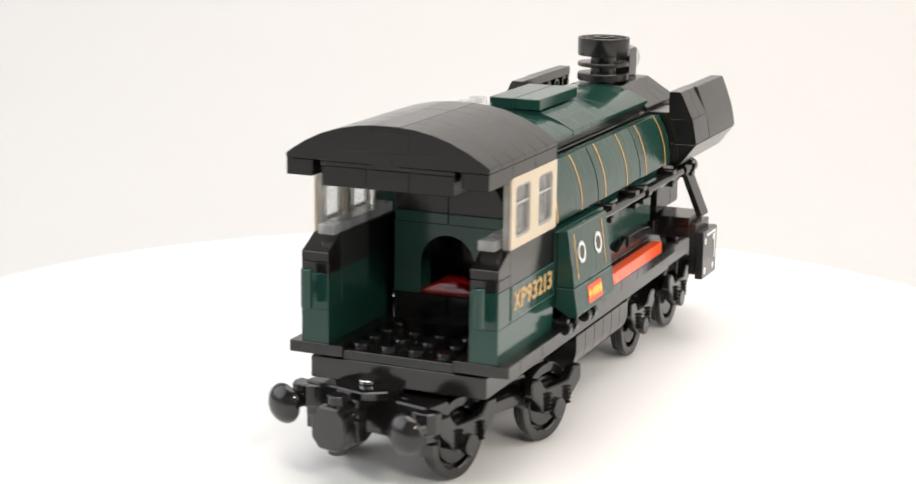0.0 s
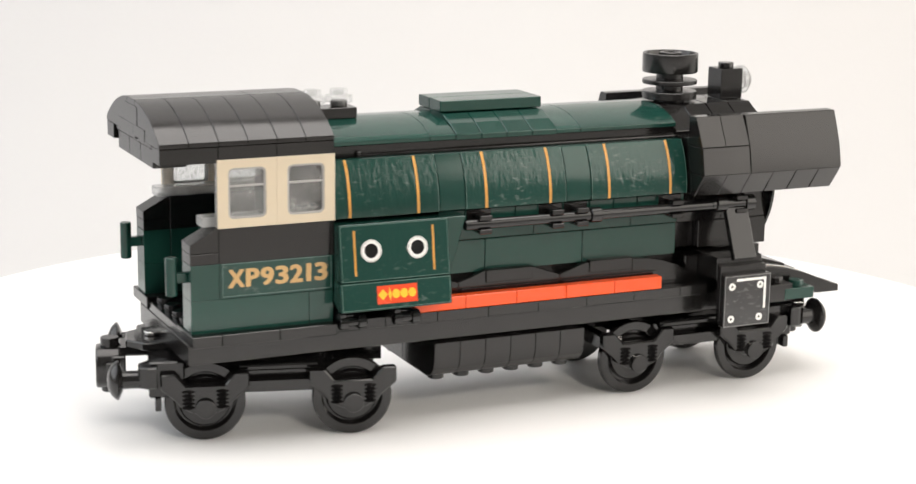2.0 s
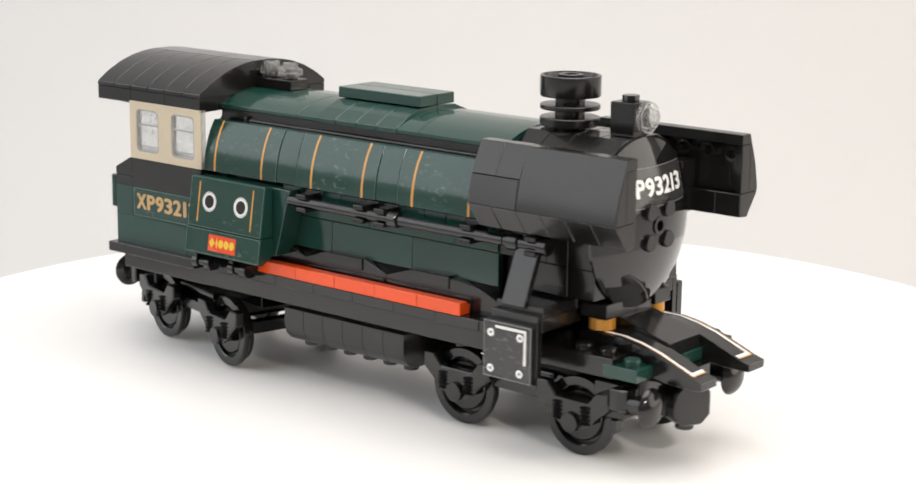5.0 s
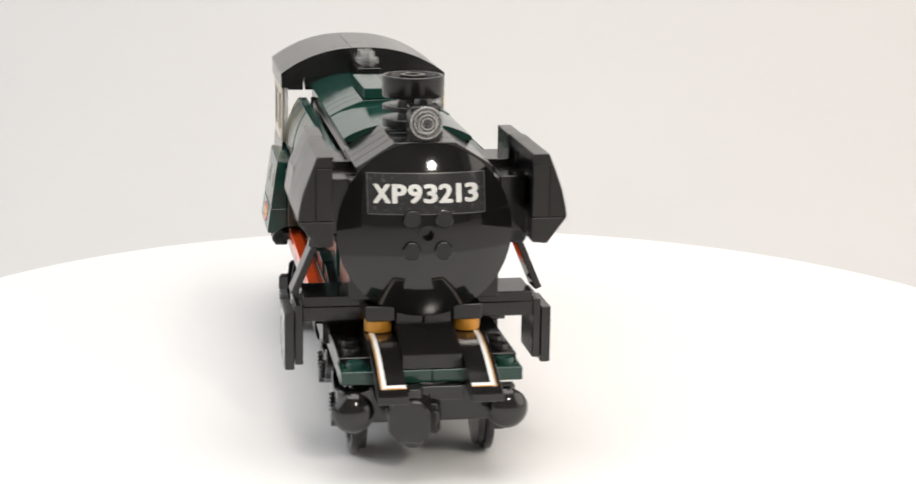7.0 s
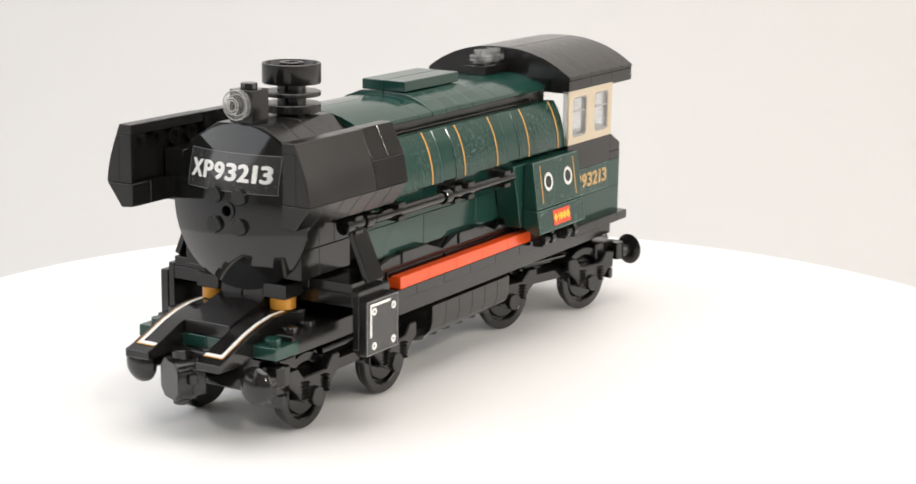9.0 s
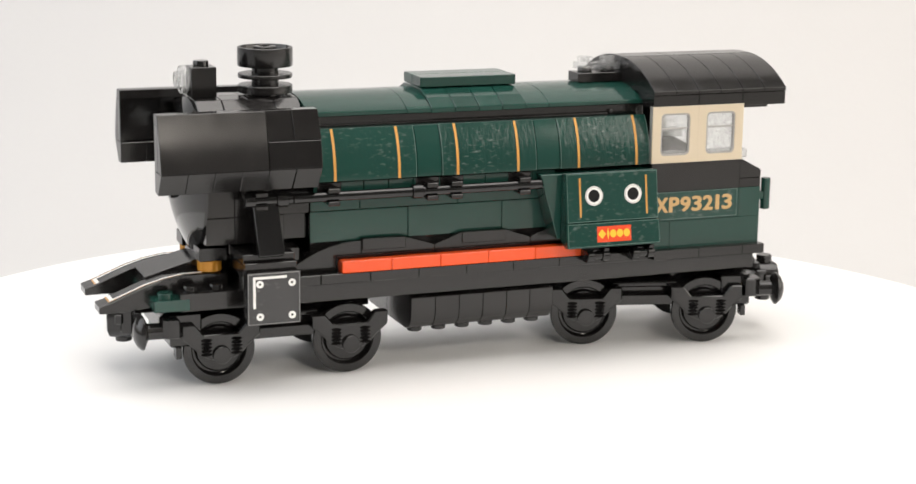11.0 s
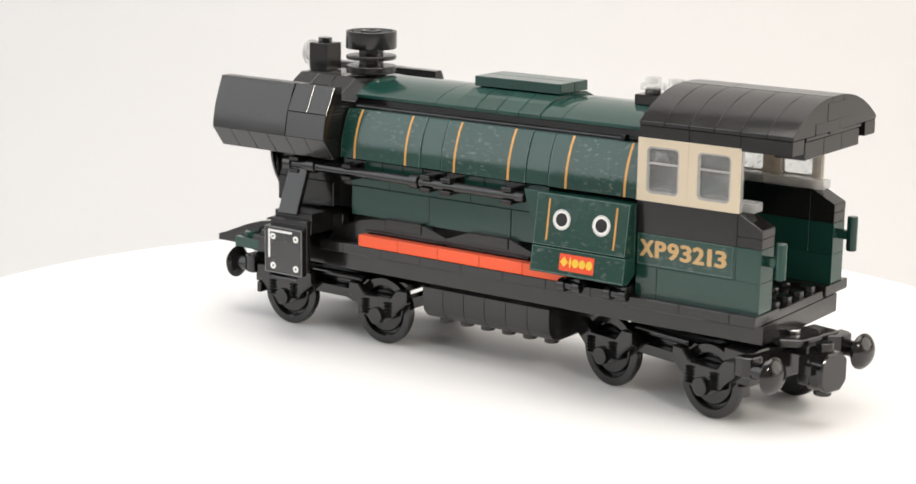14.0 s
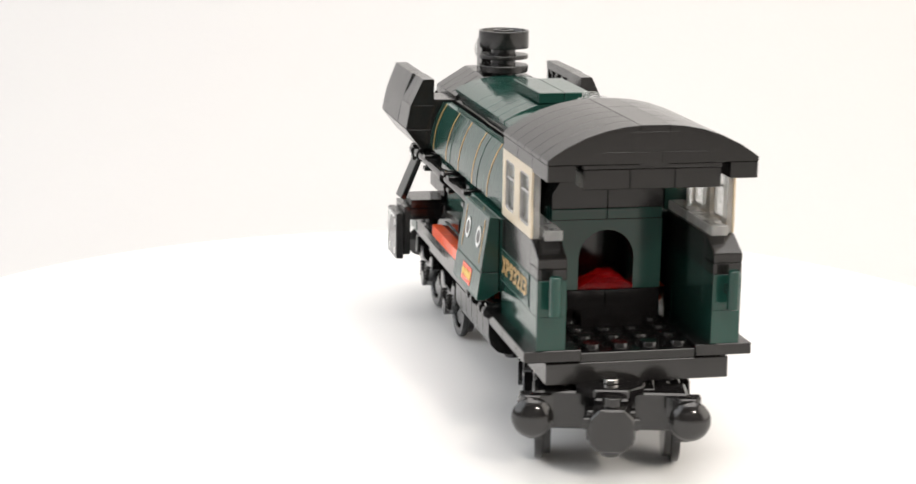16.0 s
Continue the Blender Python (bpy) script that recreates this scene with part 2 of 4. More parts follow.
def glyph(character):
    """One character of the built-in font as flat triangles in a unit square."""
    cu = bpy.data.curves.new("word", "FONT")
    cu.body, cu.size, cu.fill_mode = character, 1.0, "BOTH"
    ob = new("word", cu)
    bpy.context.view_layer.update()
    me = bpy.data.meshes.new_from_object(ob.evaluated_get(bpy.context.evaluated_depsgraph_get()))
    bpy.data.objects.remove(ob)
    xs = [v.co.x for v in me.vertices]
    ys = [v.co.y for v in me.vertices]
    for v in me.vertices:
        v.co = ((v.co.x - min(xs)) / (max(xs) - min(xs)), (v.co.y - min(ys)) / (max(ys) - min(ys)), 0)
    return me


def letters(body, width, height, stroke=0.34):
    """A heavy block word, fitted to a width and height in millimetres, centred, in x and y."""
    cell = {"1": 14.5, "X": 25.5, "P": 21.0}
    gap = 1.6
    total = sum(cell.get(c, 21.0) for c in body) + gap * (len(body) - 1)
    k = width / total
    fat = bmesh.new()
    x = -width / 2
    steps = [(stroke * math.cos(a * math.pi / 5), stroke * 0.62 * math.sin(a * math.pi / 5), 0.008 * a) for a in range(10)] + [(0, 0, 0.085)]
    for c in body:
        w = cell.get(c, 21.0) * k
        me = glyph(c)
        for dx, dy, dz in steps:
            fat.from_mesh(me)
            fat.verts.ensure_lookup_table()
            slim = 0.42 if c == "1" else 1.0
            for v in fat.verts[-len(me.vertices):]:
                v.co = (x + stroke + (0.5 + (v.co.x - 0.5) * slim) * (w - 2 * stroke) + dx, -height / 2 + stroke * 0.62 + v.co.y * (height - 1.24 * stroke) + dy, dz)
        bpy.data.meshes.remove(me)
        x += w + gap * k
    return fat


def placed(bm, put):
    for v in bm.verts:
        v.co = Vector(put(v.co.x, v.co.y, v.co.z))
    return bm


def sheet_mesh(line, x0, x1, cols=6, lift=0.12):
    """A thin film over a profile (y, z), lifted off it along the outward normal, from x0 to x1."""
    bm = bmesh.new()
    out = []
    for i, (y, z) in enumerate(line):
        a, b = line[max(i - 1, 0)], line[min(i + 1, len(line) - 1)]
        d = Vector((b[1] - a[1], -(b[0] - a[0])))
        d.normalize()
        if d.x * y < 0:
            d = -d
        out.append((y + d.x * lift, z + d.y * lift))
    rows = [[bm.verts.new((x0 + (x1 - x0) * c / cols, y, z)) for c in range(cols + 1)] for y, z in out]
    for a, b in zip(rows, rows[1:]):
        for c in range(cols):
            bm.faces.new((a[c], a[c + 1], b[c + 1], b[c]))
    return bm


def flip(profile, side):
    return [(y * side, z) for y, z in profile]


# ---- the unseen added room and the paper sweep ----
def build_room():
    bm = bmesh.new()
    line = [(-1.1, -0.06), (0.34, -0.06)]
    for i in range(1, 17):
        a = math.pi / 2 * i / 16
        line.append((0.34 + 0.42 * math.sin(a), -0.06 + 0.42 * (1 - math.cos(a))))
    line.append((0.76, 1.5))
    rows = [[bm.verts.new((x / MM, y / MM, z / MM)) for x in (-1.3, 1.3)] for y, z in line]
    for a, b in zip(rows, rows[1:]):
        bm.faces.new((a[0], a[1], b[1], b[0]))
    for f in bm.faces:
        f.smooth = True
    sweep = part("backdrop", bm, SWEEP, None)
    thick = sweep.modifiers.new("thickness", "SOLIDIFY")
    thick.thickness, thick.offset = 0.003, 1
    tagged(sweep, "seamless white paper sweep behind the turntable", "backdrop", "", "structure")
    # added out of view to bounce light; the south wall is dimmed for reflections
    walls = (("wall_north", -2000, 2000, 1500, 1600, -800, 2400), ("wall_south", -2000, 2000, -2100, -2000, -800, 2400),
             ("wall_west", -2100, -2000, -2100, 1600, -800, 2400), ("wall_east", 2000, 2100, -2100, 1600, -800, 2400),
             ("ceiling", -2100, 2100, -2100, 1600, 2400, 2500), ("floor", -2100, 2100, -2100, 1600, -900, -800))
    for name, *size in walls:
        wall_material = {"wall_south": DIM_WALL, "floor": DARK_FLOOR}.get(name, PLASTER)
        tagged(box(name, None, wall_material, *size, bevel=0, gap=0), "unseen added plain room " + name.split("_")[0], name.split("_")[0], "", "structure")
    table = part("table", joined(box_mesh(-1350, 1350, -1120, 900, -92, -64, bevel=3),
                                 *[box_mesh(x - 30, x + 30, y - 30, y + 30, -800, -92, bevel=2) for x in (-1250, 1250) for y in (-1050, 820)]),
                 PLASTER, None)
    tagged(table, "plain pale table under the white paper sweep", "table")


def build_turntable():
    base = new("turntable")
    top = part("table_disc", lathe_mesh([(0, 0), (207.8, 0), (208.8, -0.5), (209.2, -1.4), (209.2, -8), (207, -9.5), (0, -9.5)], (0, 0, 0), "z", 160), WHITE_TOP, base, "", 40)
    part("pedestal", lathe_mesh([(0, -9.6), (70, -9.6), (70, -20), (95, -57), (96, -59.8), (0, -59.8)], (0, 0, 0), "z", 64), WHITE_TOP, base, "", 40)
    tagged(base, "round white motorised turntable with a plain matt top", "turntable")
    return base


# ---- the toy engine: x forward, y to its left, z up, millimetres ----
PANEL = [(26.7, 63.0), (26.6, 66.0), (26.1, 69.2), (25.2, 72.4), (23.9, 75.6), (22.2, 78.4)]


def build_bogie(engine, centre, degrees, outward, swing):
    """A four-wheeled truck with axle guards, springs, buffers and a coupling at its outer end."""
    bogie = part("bogie", box_mesh(-30, 33, -12, 12, 19.5, 23.6), WHEEL_BLACK, engine, "satin black four-wheeled bogie")
    box("buffer_beam", bogie, WHEEL_BLACK, 26, 36, -20.5, 20.5, 13.0, 23.4, bevel=0.5)
    box("bolster", bogie, WHEEL_BLACK, -17, 17, -15.5, 15.5, 13.6, 20.5)
    rod("pivot", bogie, WHEEL_BLACK, 8, 23.6, 25.4, (0, 0, 0), "z")
    for s in (-1, 1):
        box("side_bar", bogie, WHEEL_BLACK, -27, 27, s * 16.4, s * 19.0, 13.2, 16.6)
        rod("pipe", bogie, BLACK_GLOSS, 1.3, -11, 11, (0, s * 17.5, 20.4), "x")
        box("axle", bogie, WHEEL_BLACK, s * 20.6 - 2, s * 20.6 + 2, -15, 15, 9.3, 13.3)
    guard = [(-12.2, 9.0), (-8.2, 9.0), (-5.4, 5.6), (5.4, 5.6), (8.2, 9.0), (12.2, 9.0), (12.2, 4.6), (8.2, 1.2), (6.8, -0.6), (3.4, -2.6), (-3.4, -2.6), (-6.8, -0.6), (-8.2, 1.2), (-12.2, 4.6)]
    for x in (-20.6, 20.6):
        for s in (-1, 1):
            y = s * 17.2
            wheel = part("wheel", lathe_mesh([(0, 1.6), (6.9, 1.6), (7.3, 1.2), (7.3, 0.3), (8.1, 0.3), (8.3, 1.9), (8.7, 2.3), (11.0, 2.3), (11.3, 1.9), (11.3, 0.5), (11.0, 0.1), (9.9, -0.1), (9.9, -2.0), (0, -2.0)],
                                             (x, y, 11.3), "y", 40), WHEEL_BLACK, bogie, "", 35)
            if s < 0:
                for v in wheel.data.vertices:
                    v.co.y = 2 * y * MM - v.co.y
                wheel.data.flip_normals()
            prism("axle_guard", bogie, WHEEL_BLACK, [(x + u, 11.3 + v) for u, v in guard], s * 20.0, s * 23.1, "y", bevel=0.4)
            rod("axle_box", bogie, WHEEL_BLACK, 2.8, 20.0 if s > 0 else -24.3, 24.3 if s > 0 else -20.0, (x, 0, 10.4), "y")
            for u in (-4.7, 4.7):
                coil = joined(*[lathe_mesh([(0.9, h), (1.6, h + 0.06), (1.95, h + 0.34), (1.6, h + 0.62), (0.9, h + 0.68)], (x + u, s * 22.5, 11.3 - 0.9), "z", 16) for h in (0, 1.12, 2.24, 3.36, 4.48)])
                part("spring", coil, WHEEL_BLACK, bogie, "", 70)
    for s in (-1, 1):
        rod("buffer_stem", bogie, WHEEL_BLACK, 2.5, 33.5, 44.2, (0, s * 20.4, 18.7), "x")
        part("buffer_head", lathe_mesh([(0, 42.9), (3, 43.0), (4.9, 43.9), (5.5, 44.3), (5.4, 44.8), (4.2, 46.1), (2.4, 47.0), (0, 47.3)], (0, s * 20.4, 18.7), "x", 32), BLACK, bogie, "smooth black domed buffer head", 40)
        prism("buffer_bracket", bogie, WHEEL_BLACK, [(33.5, s * 24.0), (36.5, s * 24.0), (38.8, s * 22.6), (38.8, s * 18.2), (33.5, s * 12)], 16.6, 22.8, "z", bevel=0.4)
        box("step_iron", bogie, WHEEL_BLACK, 32.6, 34.4, s * 17.5, s * 21.5, 9.5, 13.2)
    arm = part("coupling_arm", joined(box_mesh(30, 44, -4.5, 4.5, 20.8, 24.0, bevel=0.5), prism_mesh([(30, -9), (37, -9), (42, -4.5), (42, 4.5), (37, 9), (30, 9)], 23.4, 25.8, "z", bevel=0.4)), WHEEL_BLACK, bogie)
    octagon = [(-5.8, -3.2), (-3.2, -5.8), (3.2, -5.8), (5.8, -3.2), (5.8, 3.2), (3.2, 5.8), (-3.2, 5.8), (-5.8, 3.2)]
    head = part("coupling_head", joined(prism_mesh([(u, 17.2 + v) for u, v in octagon], 43.5, 50.5, "x", bevel=0.5), box_mesh(42, 46, -6.4, 6.4, 13.2, 21.4, bevel=0.4),
                                 rod_mesh(2.6, 9.8, 25.6, (46.5, 0, 0), "z"), box_mesh(45, 47.5, -7.4, 7.4, 16.6, 19.8, bevel=0.3)), BLACK, bogie, "black octagonal magnetic coupling", 30)
    magnet = box("magnet", bogie, SILVER, 46.9, 49.1, -5.84, 5.84, 17.0, 19.0, label="silver coupling magnet")
    rod("pivot_pin", bogie, SILVER, 2.3, 25.8, 27.0, (34.5, 0, 0), "z", label="shiny steel pivot pin")
    pin = Vector((34.5 * MM, 0, 0))
    for piece in (arm, head, magnet):
        piece.matrix_local = Matrix.Translation(pin) @ pose(0, 0, 0, 0, 0, swing) @ Matrix.Translation(-pin)
    bogie.matrix_local = Matrix.Translation((centre[0] * MM, centre[1] * MM, 0)) @ pose(0, 0, 0, 0, 0, degrees + (0 if outward > 0 else 180))
    return bogie


def build_chassis(e):
    box("chassis_beam", e, BLACK, -40.6, 121.5, -25.2, 25.2, 25.2, 31.0, label="long black chassis beam")
    # the wide cab plate and the narrow running board
    for x0, x1 in ((-41, -32.8), (-32.8, -16.5), (-16.5, 0)):
        for s in (-1, 1):
            box("plate", e, BLACK, x0, x1, s * 15.8, s * 31.4, 31.5, 34.7)
    box("cab_floor", e, BLACK, -40.4, 0, -15.8, 15.8, 31.0, 33.6)
    for i in range(4):
        for j in range(4):
            stud(e, BLACK_GLOSS, -36.6 + 8 * i, -12 + 8 * j, 33.6)
    for s in (-1, 1):
        for x0 in range(0, 120, 16):
            x1 = min(x0 + 16, 121.5)
            box("plate", e, BLACK, x0, x1, s * 14, s * 27.3, 31.0, 34.2)
        # red running-board edge
        for i in range(5):
            prism("red_tile", e, RED, [(s * 22.8, 34.2), (s * 27.4, 34.2), (s * 27.4, 38.0), (s * 24.0, 38.0), (s * 24.0, 37.2), (s * 22.8, 37.2)], 24.4 + 16.18 * i, 24.4 + 16.18 * (i + 1), "x", bevel=0.2)
        # the hinges under the tool box
        for x in (4.4, 20.5):
            part("hinge", joined(box_mesh(x - 4, x + 4, s * 26, s * 30.4, 34.0, 36.6), rod_mesh(1.9, x - 3.9, x - 1.5, (0, s * 31.2, 34.7), "x", 14), rod_mesh(1.9, x + 1.5, x + 3.9, (0, s * 31.2, 34.7), "x", 14),
                                 rod_mesh(1.2, x - 3.9, x + 3.9, (0, s * 31.2, 34.7), "x", 12), box_mesh(x - 3.9, x - 1.9, s * 28, s * 32.2, 35.4, 37.4), box_mesh(x + 1.9, x + 3.9, s * 28, s * 32.2, 32.4, 34.2)), BLACK_GLOSS, e, "", 40)
        # splashers along the boiler's foot
        arch = [(121.6, 34.2), (118, 37.2), (113, 40.0), (108, 41.8), (103, 42.8), (97.6, 43.1), (97.6, 34.2)]
        prism("splasher", e, BLACK, arch, s * 16.5, s * 22.6, "y", smooth=30)
        prism("splasher", e, BLACK, [(97.6, 34.2), (97.6, 43.1), (81.6, 43.1), (73.2, 40.4), (73.2, 34.2)], s * 16.5, s * 22.6, "y")
        prism("splasher", e, BLACK, [(73.2, 34.2), (73.2, 40.4), (64.4, 43.5), (48.6, 43.5), (40.4, 40.6), (40.4, 34.2)], s * 16.5, s * 22.6, "y")
        prism("splasher", e, BLACK, [(40.4, 34.2), (40.4, 40.6), (33, 43.5), (22, 43.5), (22, 34.2)], s * 16.5, s * 22.6, "y")
        for x0, x1 in ((97.4, 83), (64, 49)):
            box("tile", e, BLACK, x1, x0, s * 16.5, s * 23.2, 40.0, 43.7)
        for x0, x1 in ((105.8, 74), (72.8, 41)):
            box("plate", e, BLACK, x1, x0, s * 18, s * 23.2, 34.2, 38.9)
    # the tank under the frame
    side = [(0, 25.1), (20.5, 25.1), (20.5, 23.7), (24.0, 23.7), (24.0, 18.5), (23.2, 15.6), (21.0, 13.4), (17.8, 12.4), (0, 12.4)]
    for i in range(6):
        x0 = 32.5 + 8.14 * i
        for s in (-1, 1):
            prism("tank_slope", e, BLACK, flip(side, s), x0, x0 + 8.14, "x", smooth=30)
            rod("stud", e, BLACK, 2.4, 10.9, 12.5, (x0 + 4.07, s * 15.5, 0), "z", 16)


def build_cab(e):
    for s in (-1, 1):
        y0, y1 = s * 20.0, s * 28.0
        box("brick", e, GREEN, -40.4, -7.0, y0, y1, 34.0, 43.7, bevel=0.07)
        box("brick", e, GREEN, -7.0, 0, y0, y1, 34.0, 43.7, bevel=0.07)
        box("brick", e, GREEN, -32.4, 0, y0, y1, 43.7, 53.5, bevel=0.07)
        box("brick", e, GREEN, -40.4, -32.4, y0, y1, 43.7, 53.5, bevel=0.07)
        # added filler, unseen, that stops light leaking through the brick joints
        box("wall_core", e, BLACK, -40.0, -0.4, s * 20.4, s * 27.6, 34.4, 56.2, bevel=0)
        box("wall_core", e, BLACK, -32.0, 0.0, s * 20.4, s * 27.6, 56.2, 62.6, bevel=0)
        # the grab bar on the wall's end
        part("grab_bar", joined(box_mesh(-43.8, -40.3, s * 23.0, s * 25.2, 48.4, 51.2), rod_mesh(1.6, 45.0, 55.6, (-44.6, s * 24.2, 0), "z", 18)), GREEN, e, "", 40)
        box("plate", e, BLACK, -40.4, -32.4, y0, y1, 53.5, 56.6)
        prism("slope", e, BLACK, [(-40.4, 56.6), (-40.4, 59.2), (-33.2, 63.0), (-32.4, 63.0), (-32.4, 56.6)], y0, y1, "y")
        box("brick", e, BLACK, -32.4, 0.4, y0, y1, 53.5, 63.0, bevel=0.07)
        # the number on its film
        film = part("sticker", box_mesh(-31.6, -0.6, s * 28.0, s * 28.14, 44.3, 53.4, 0, 0), FILM_GREEN, e, "clear-edged green sticker with a gold number")
        part("sticker_edge", joined(*[box_mesh(a, b, s * 28.08, s * 28.19, c, d, 0, 0) for a, b, c, d in ((-31.6, -0.6, 44.3, 44.46), (-31.6, -0.6, 53.24, 53.4), (-31.6, -31.44, 44.46, 53.24), (-0.76, -0.6, 44.46, 53.24))]), FILM_EDGE, film, "pale worn sticker edge")
        word = letters("XP93213", 28.4, 5.1)
        put = (lambda x, y, h: (-15.9 + x, -28.2 - h, 49.2 + y)) if s < 0 else (lambda x, y, h: (-15.5 - x, 28.2 + h, 49.2 + y))
        part("lettering", placed(word, put), TAN_INK, film, "gold block numerals")
        # two windows
        for x0, x1 in ((-32.6, -16.1), (-16.0, 0.5)):
            build_window(e, x0, x1, s)
        part("clear_sill", joined(box_mesh(-36.4, -16.2, s * 20.3, s * 25.2, 63.1, 65.9, 0.25), box_mesh(-16.0, 0.2, s * 20.3, s * 25.2, 63.1, 65.9, 0.25)), THIN_CLEAR, e, "clear plastic sill inside the windows")
        for x in (-30.2, -22.2, -12.4, -4.4):
            box("sill_insert", e, BLACK_GLOSS, x - 2.1, x + 2.1, s * 21.2, s * 24.4, 63.0, 64.2, bevel=0.1)
    # backhead: green wall with an arched firebox door
    wall = [(-16, 42.5), (-8, 42.5), (-8, 51.5)] + [(-8 * math.cos(math.pi * i / 12), 51.5 + 8 * math.sin(math.pi * i / 12)) for i in range(1, 12)] + [(8, 51.5), (8, 42.5), (16, 42.5), (16, 62.4), (-16, 62.4)]
    prism("backhead", e, GREEN, wall, -8, -1, "x", bevel=0, angle=40, label="dark green backhead with an arched firebox opening")
    for y0, y1 in ((-16, 0), (0, 16)):
        box("brick", e, GREEN, -8, -0.5, y0, y1, 62.4, 65.6)
        box("brick", e, BLACK, -8, -0.5, y0, y1, 34.0, 42.4)
    box("brick", e, BLACK, -15.5, -8.1, -9, 9, 33.4, 37.0)
    for s in (-1, 1):
        prism("slope", e, BLACK, flip([(0, 65.6), (16, 65.6), (16, 70), (9, 80.8), (0, 80.8)], s), -8, -0.5, "x")
    box("firebox_back", e, BLACK, 10.4, 11.9, -19, 19, 36, 80)
    for s in (-1, 1):
        box("firebox_side", e, BLACK, -0.9, 10.3, s * 12, s * 14, 36, 66)
    fire = bmesh.new()
    rings = [[fire.verts.new(c) for c in ring] for ring in (
        [(-8.6, -8, 42.6), (-8.6, 8, 42.6), (-1.4, 8, 42.6), (-1.4, -8, 42.6)],
        [(-8.6, -8, 43.6), (-8.6, 8, 43.6), (-1.4, 8, 43.6), (-1.4, -8, 43.6)],
        [(-6.8, -2.2, 47.0), (-6.8, 0.6, 47.0), (-3.2, 1.2, 47.6), (-3.2, -2.6, 47.6)])]
    for a, b in zip(rings, rings[1:]):
        for k in range(4):
            fire.faces.new((a[k], a[(k + 1) % 4], b[(k + 1) % 4], b[k]))
    fire.faces.new(rings[0]), fire.faces.new(rings[2])
    bmesh.ops.recalc_face_normals(fire, faces=fire.faces[:])
    part("fire", soften(fire, 0.3, 10), RUBY, e, "clear red faceted fire piece")
    # roof: arched slices, a flat middle strip, lips and the rear beam
    arc = [(4.0, 95.2), (8, 94.9), (13, 93.9), (18, 92.3), (23, 89.9), (26.0, 88.0), (28.1, 86.5), (28.1, 85.3), (4, 85.3)]
    for i in range(6):
        x0 = -48.3 + 8.12 * i
        for s in (-1, 1):
            prism("roof_slope", e, BLACK, flip(arc, s), x0, x0 + 8.12, "x", smooth=25, bevel=0.12)
    for x0, x1 in ((-48.3, -16), (-16, 0.4)):
        box("roof_tile", e, BLACK, x0, x1, -4.0, 4.0, 84.5, 95.3, bevel=0.12)
    for s in (-1, 1):
        for x0, x1 in ((-48.2, -32.2), (-32.2, -16), (-16, 0.4)):
            box("roof_edge", e, BLACK, x0, x1, s * 20.6, s * 28.05, 80.9, 85.25, bevel=0.14)
    box("roof_beam", e, BLACK, -47.8, -1, -18.6, 18.6, 83.95, 85.2)
    for y0, y1 in ((-18.4, -6), (-6, 6), (6, 18.4)):
        box("roof_beam", e, BLACK, -47.4, -38, y0, y1, 78.6, 83.9)
    # stepped bricks that close the roof's rear end
    for y0, y1, z0, z1 in ((-14, -2, 85.3, 88.4), (-2, 14, 85.3, 88.4), (-6.4, 6.4, 88.4, 93.6)):
        box("end_brick", e, BLACK, -48.42, -47, y0, y1, z0, z1, bevel=0.04)
    box("gable", e, BLACK, -7.6, -0.4, -20, 20, 80.8, 86.8)
    # lamps on the roof's front
    box("plate", e, BLACK, -0.2, 16.4, -4.0, 4.0, 87.0, 90.2)
    for x in (4.1, 12.2):
        stud(e, BLACK_GLOSS, x, 0, 90.2)
        part("roof_lamp", lathe_mesh([(0, 90.5), (2.6, 90.5), (2.6, 91.3), (3.9, 91.5), (3.9, 93.3), (2.5, 93.5), (2.5, 95.0), (2.2, 95.2), (1.5, 95.2), (1.5, 93.5), (0, 93.5)], (x, 0, 0), "z", 28), CLEAR, e, "clear round lamp piece", 40)


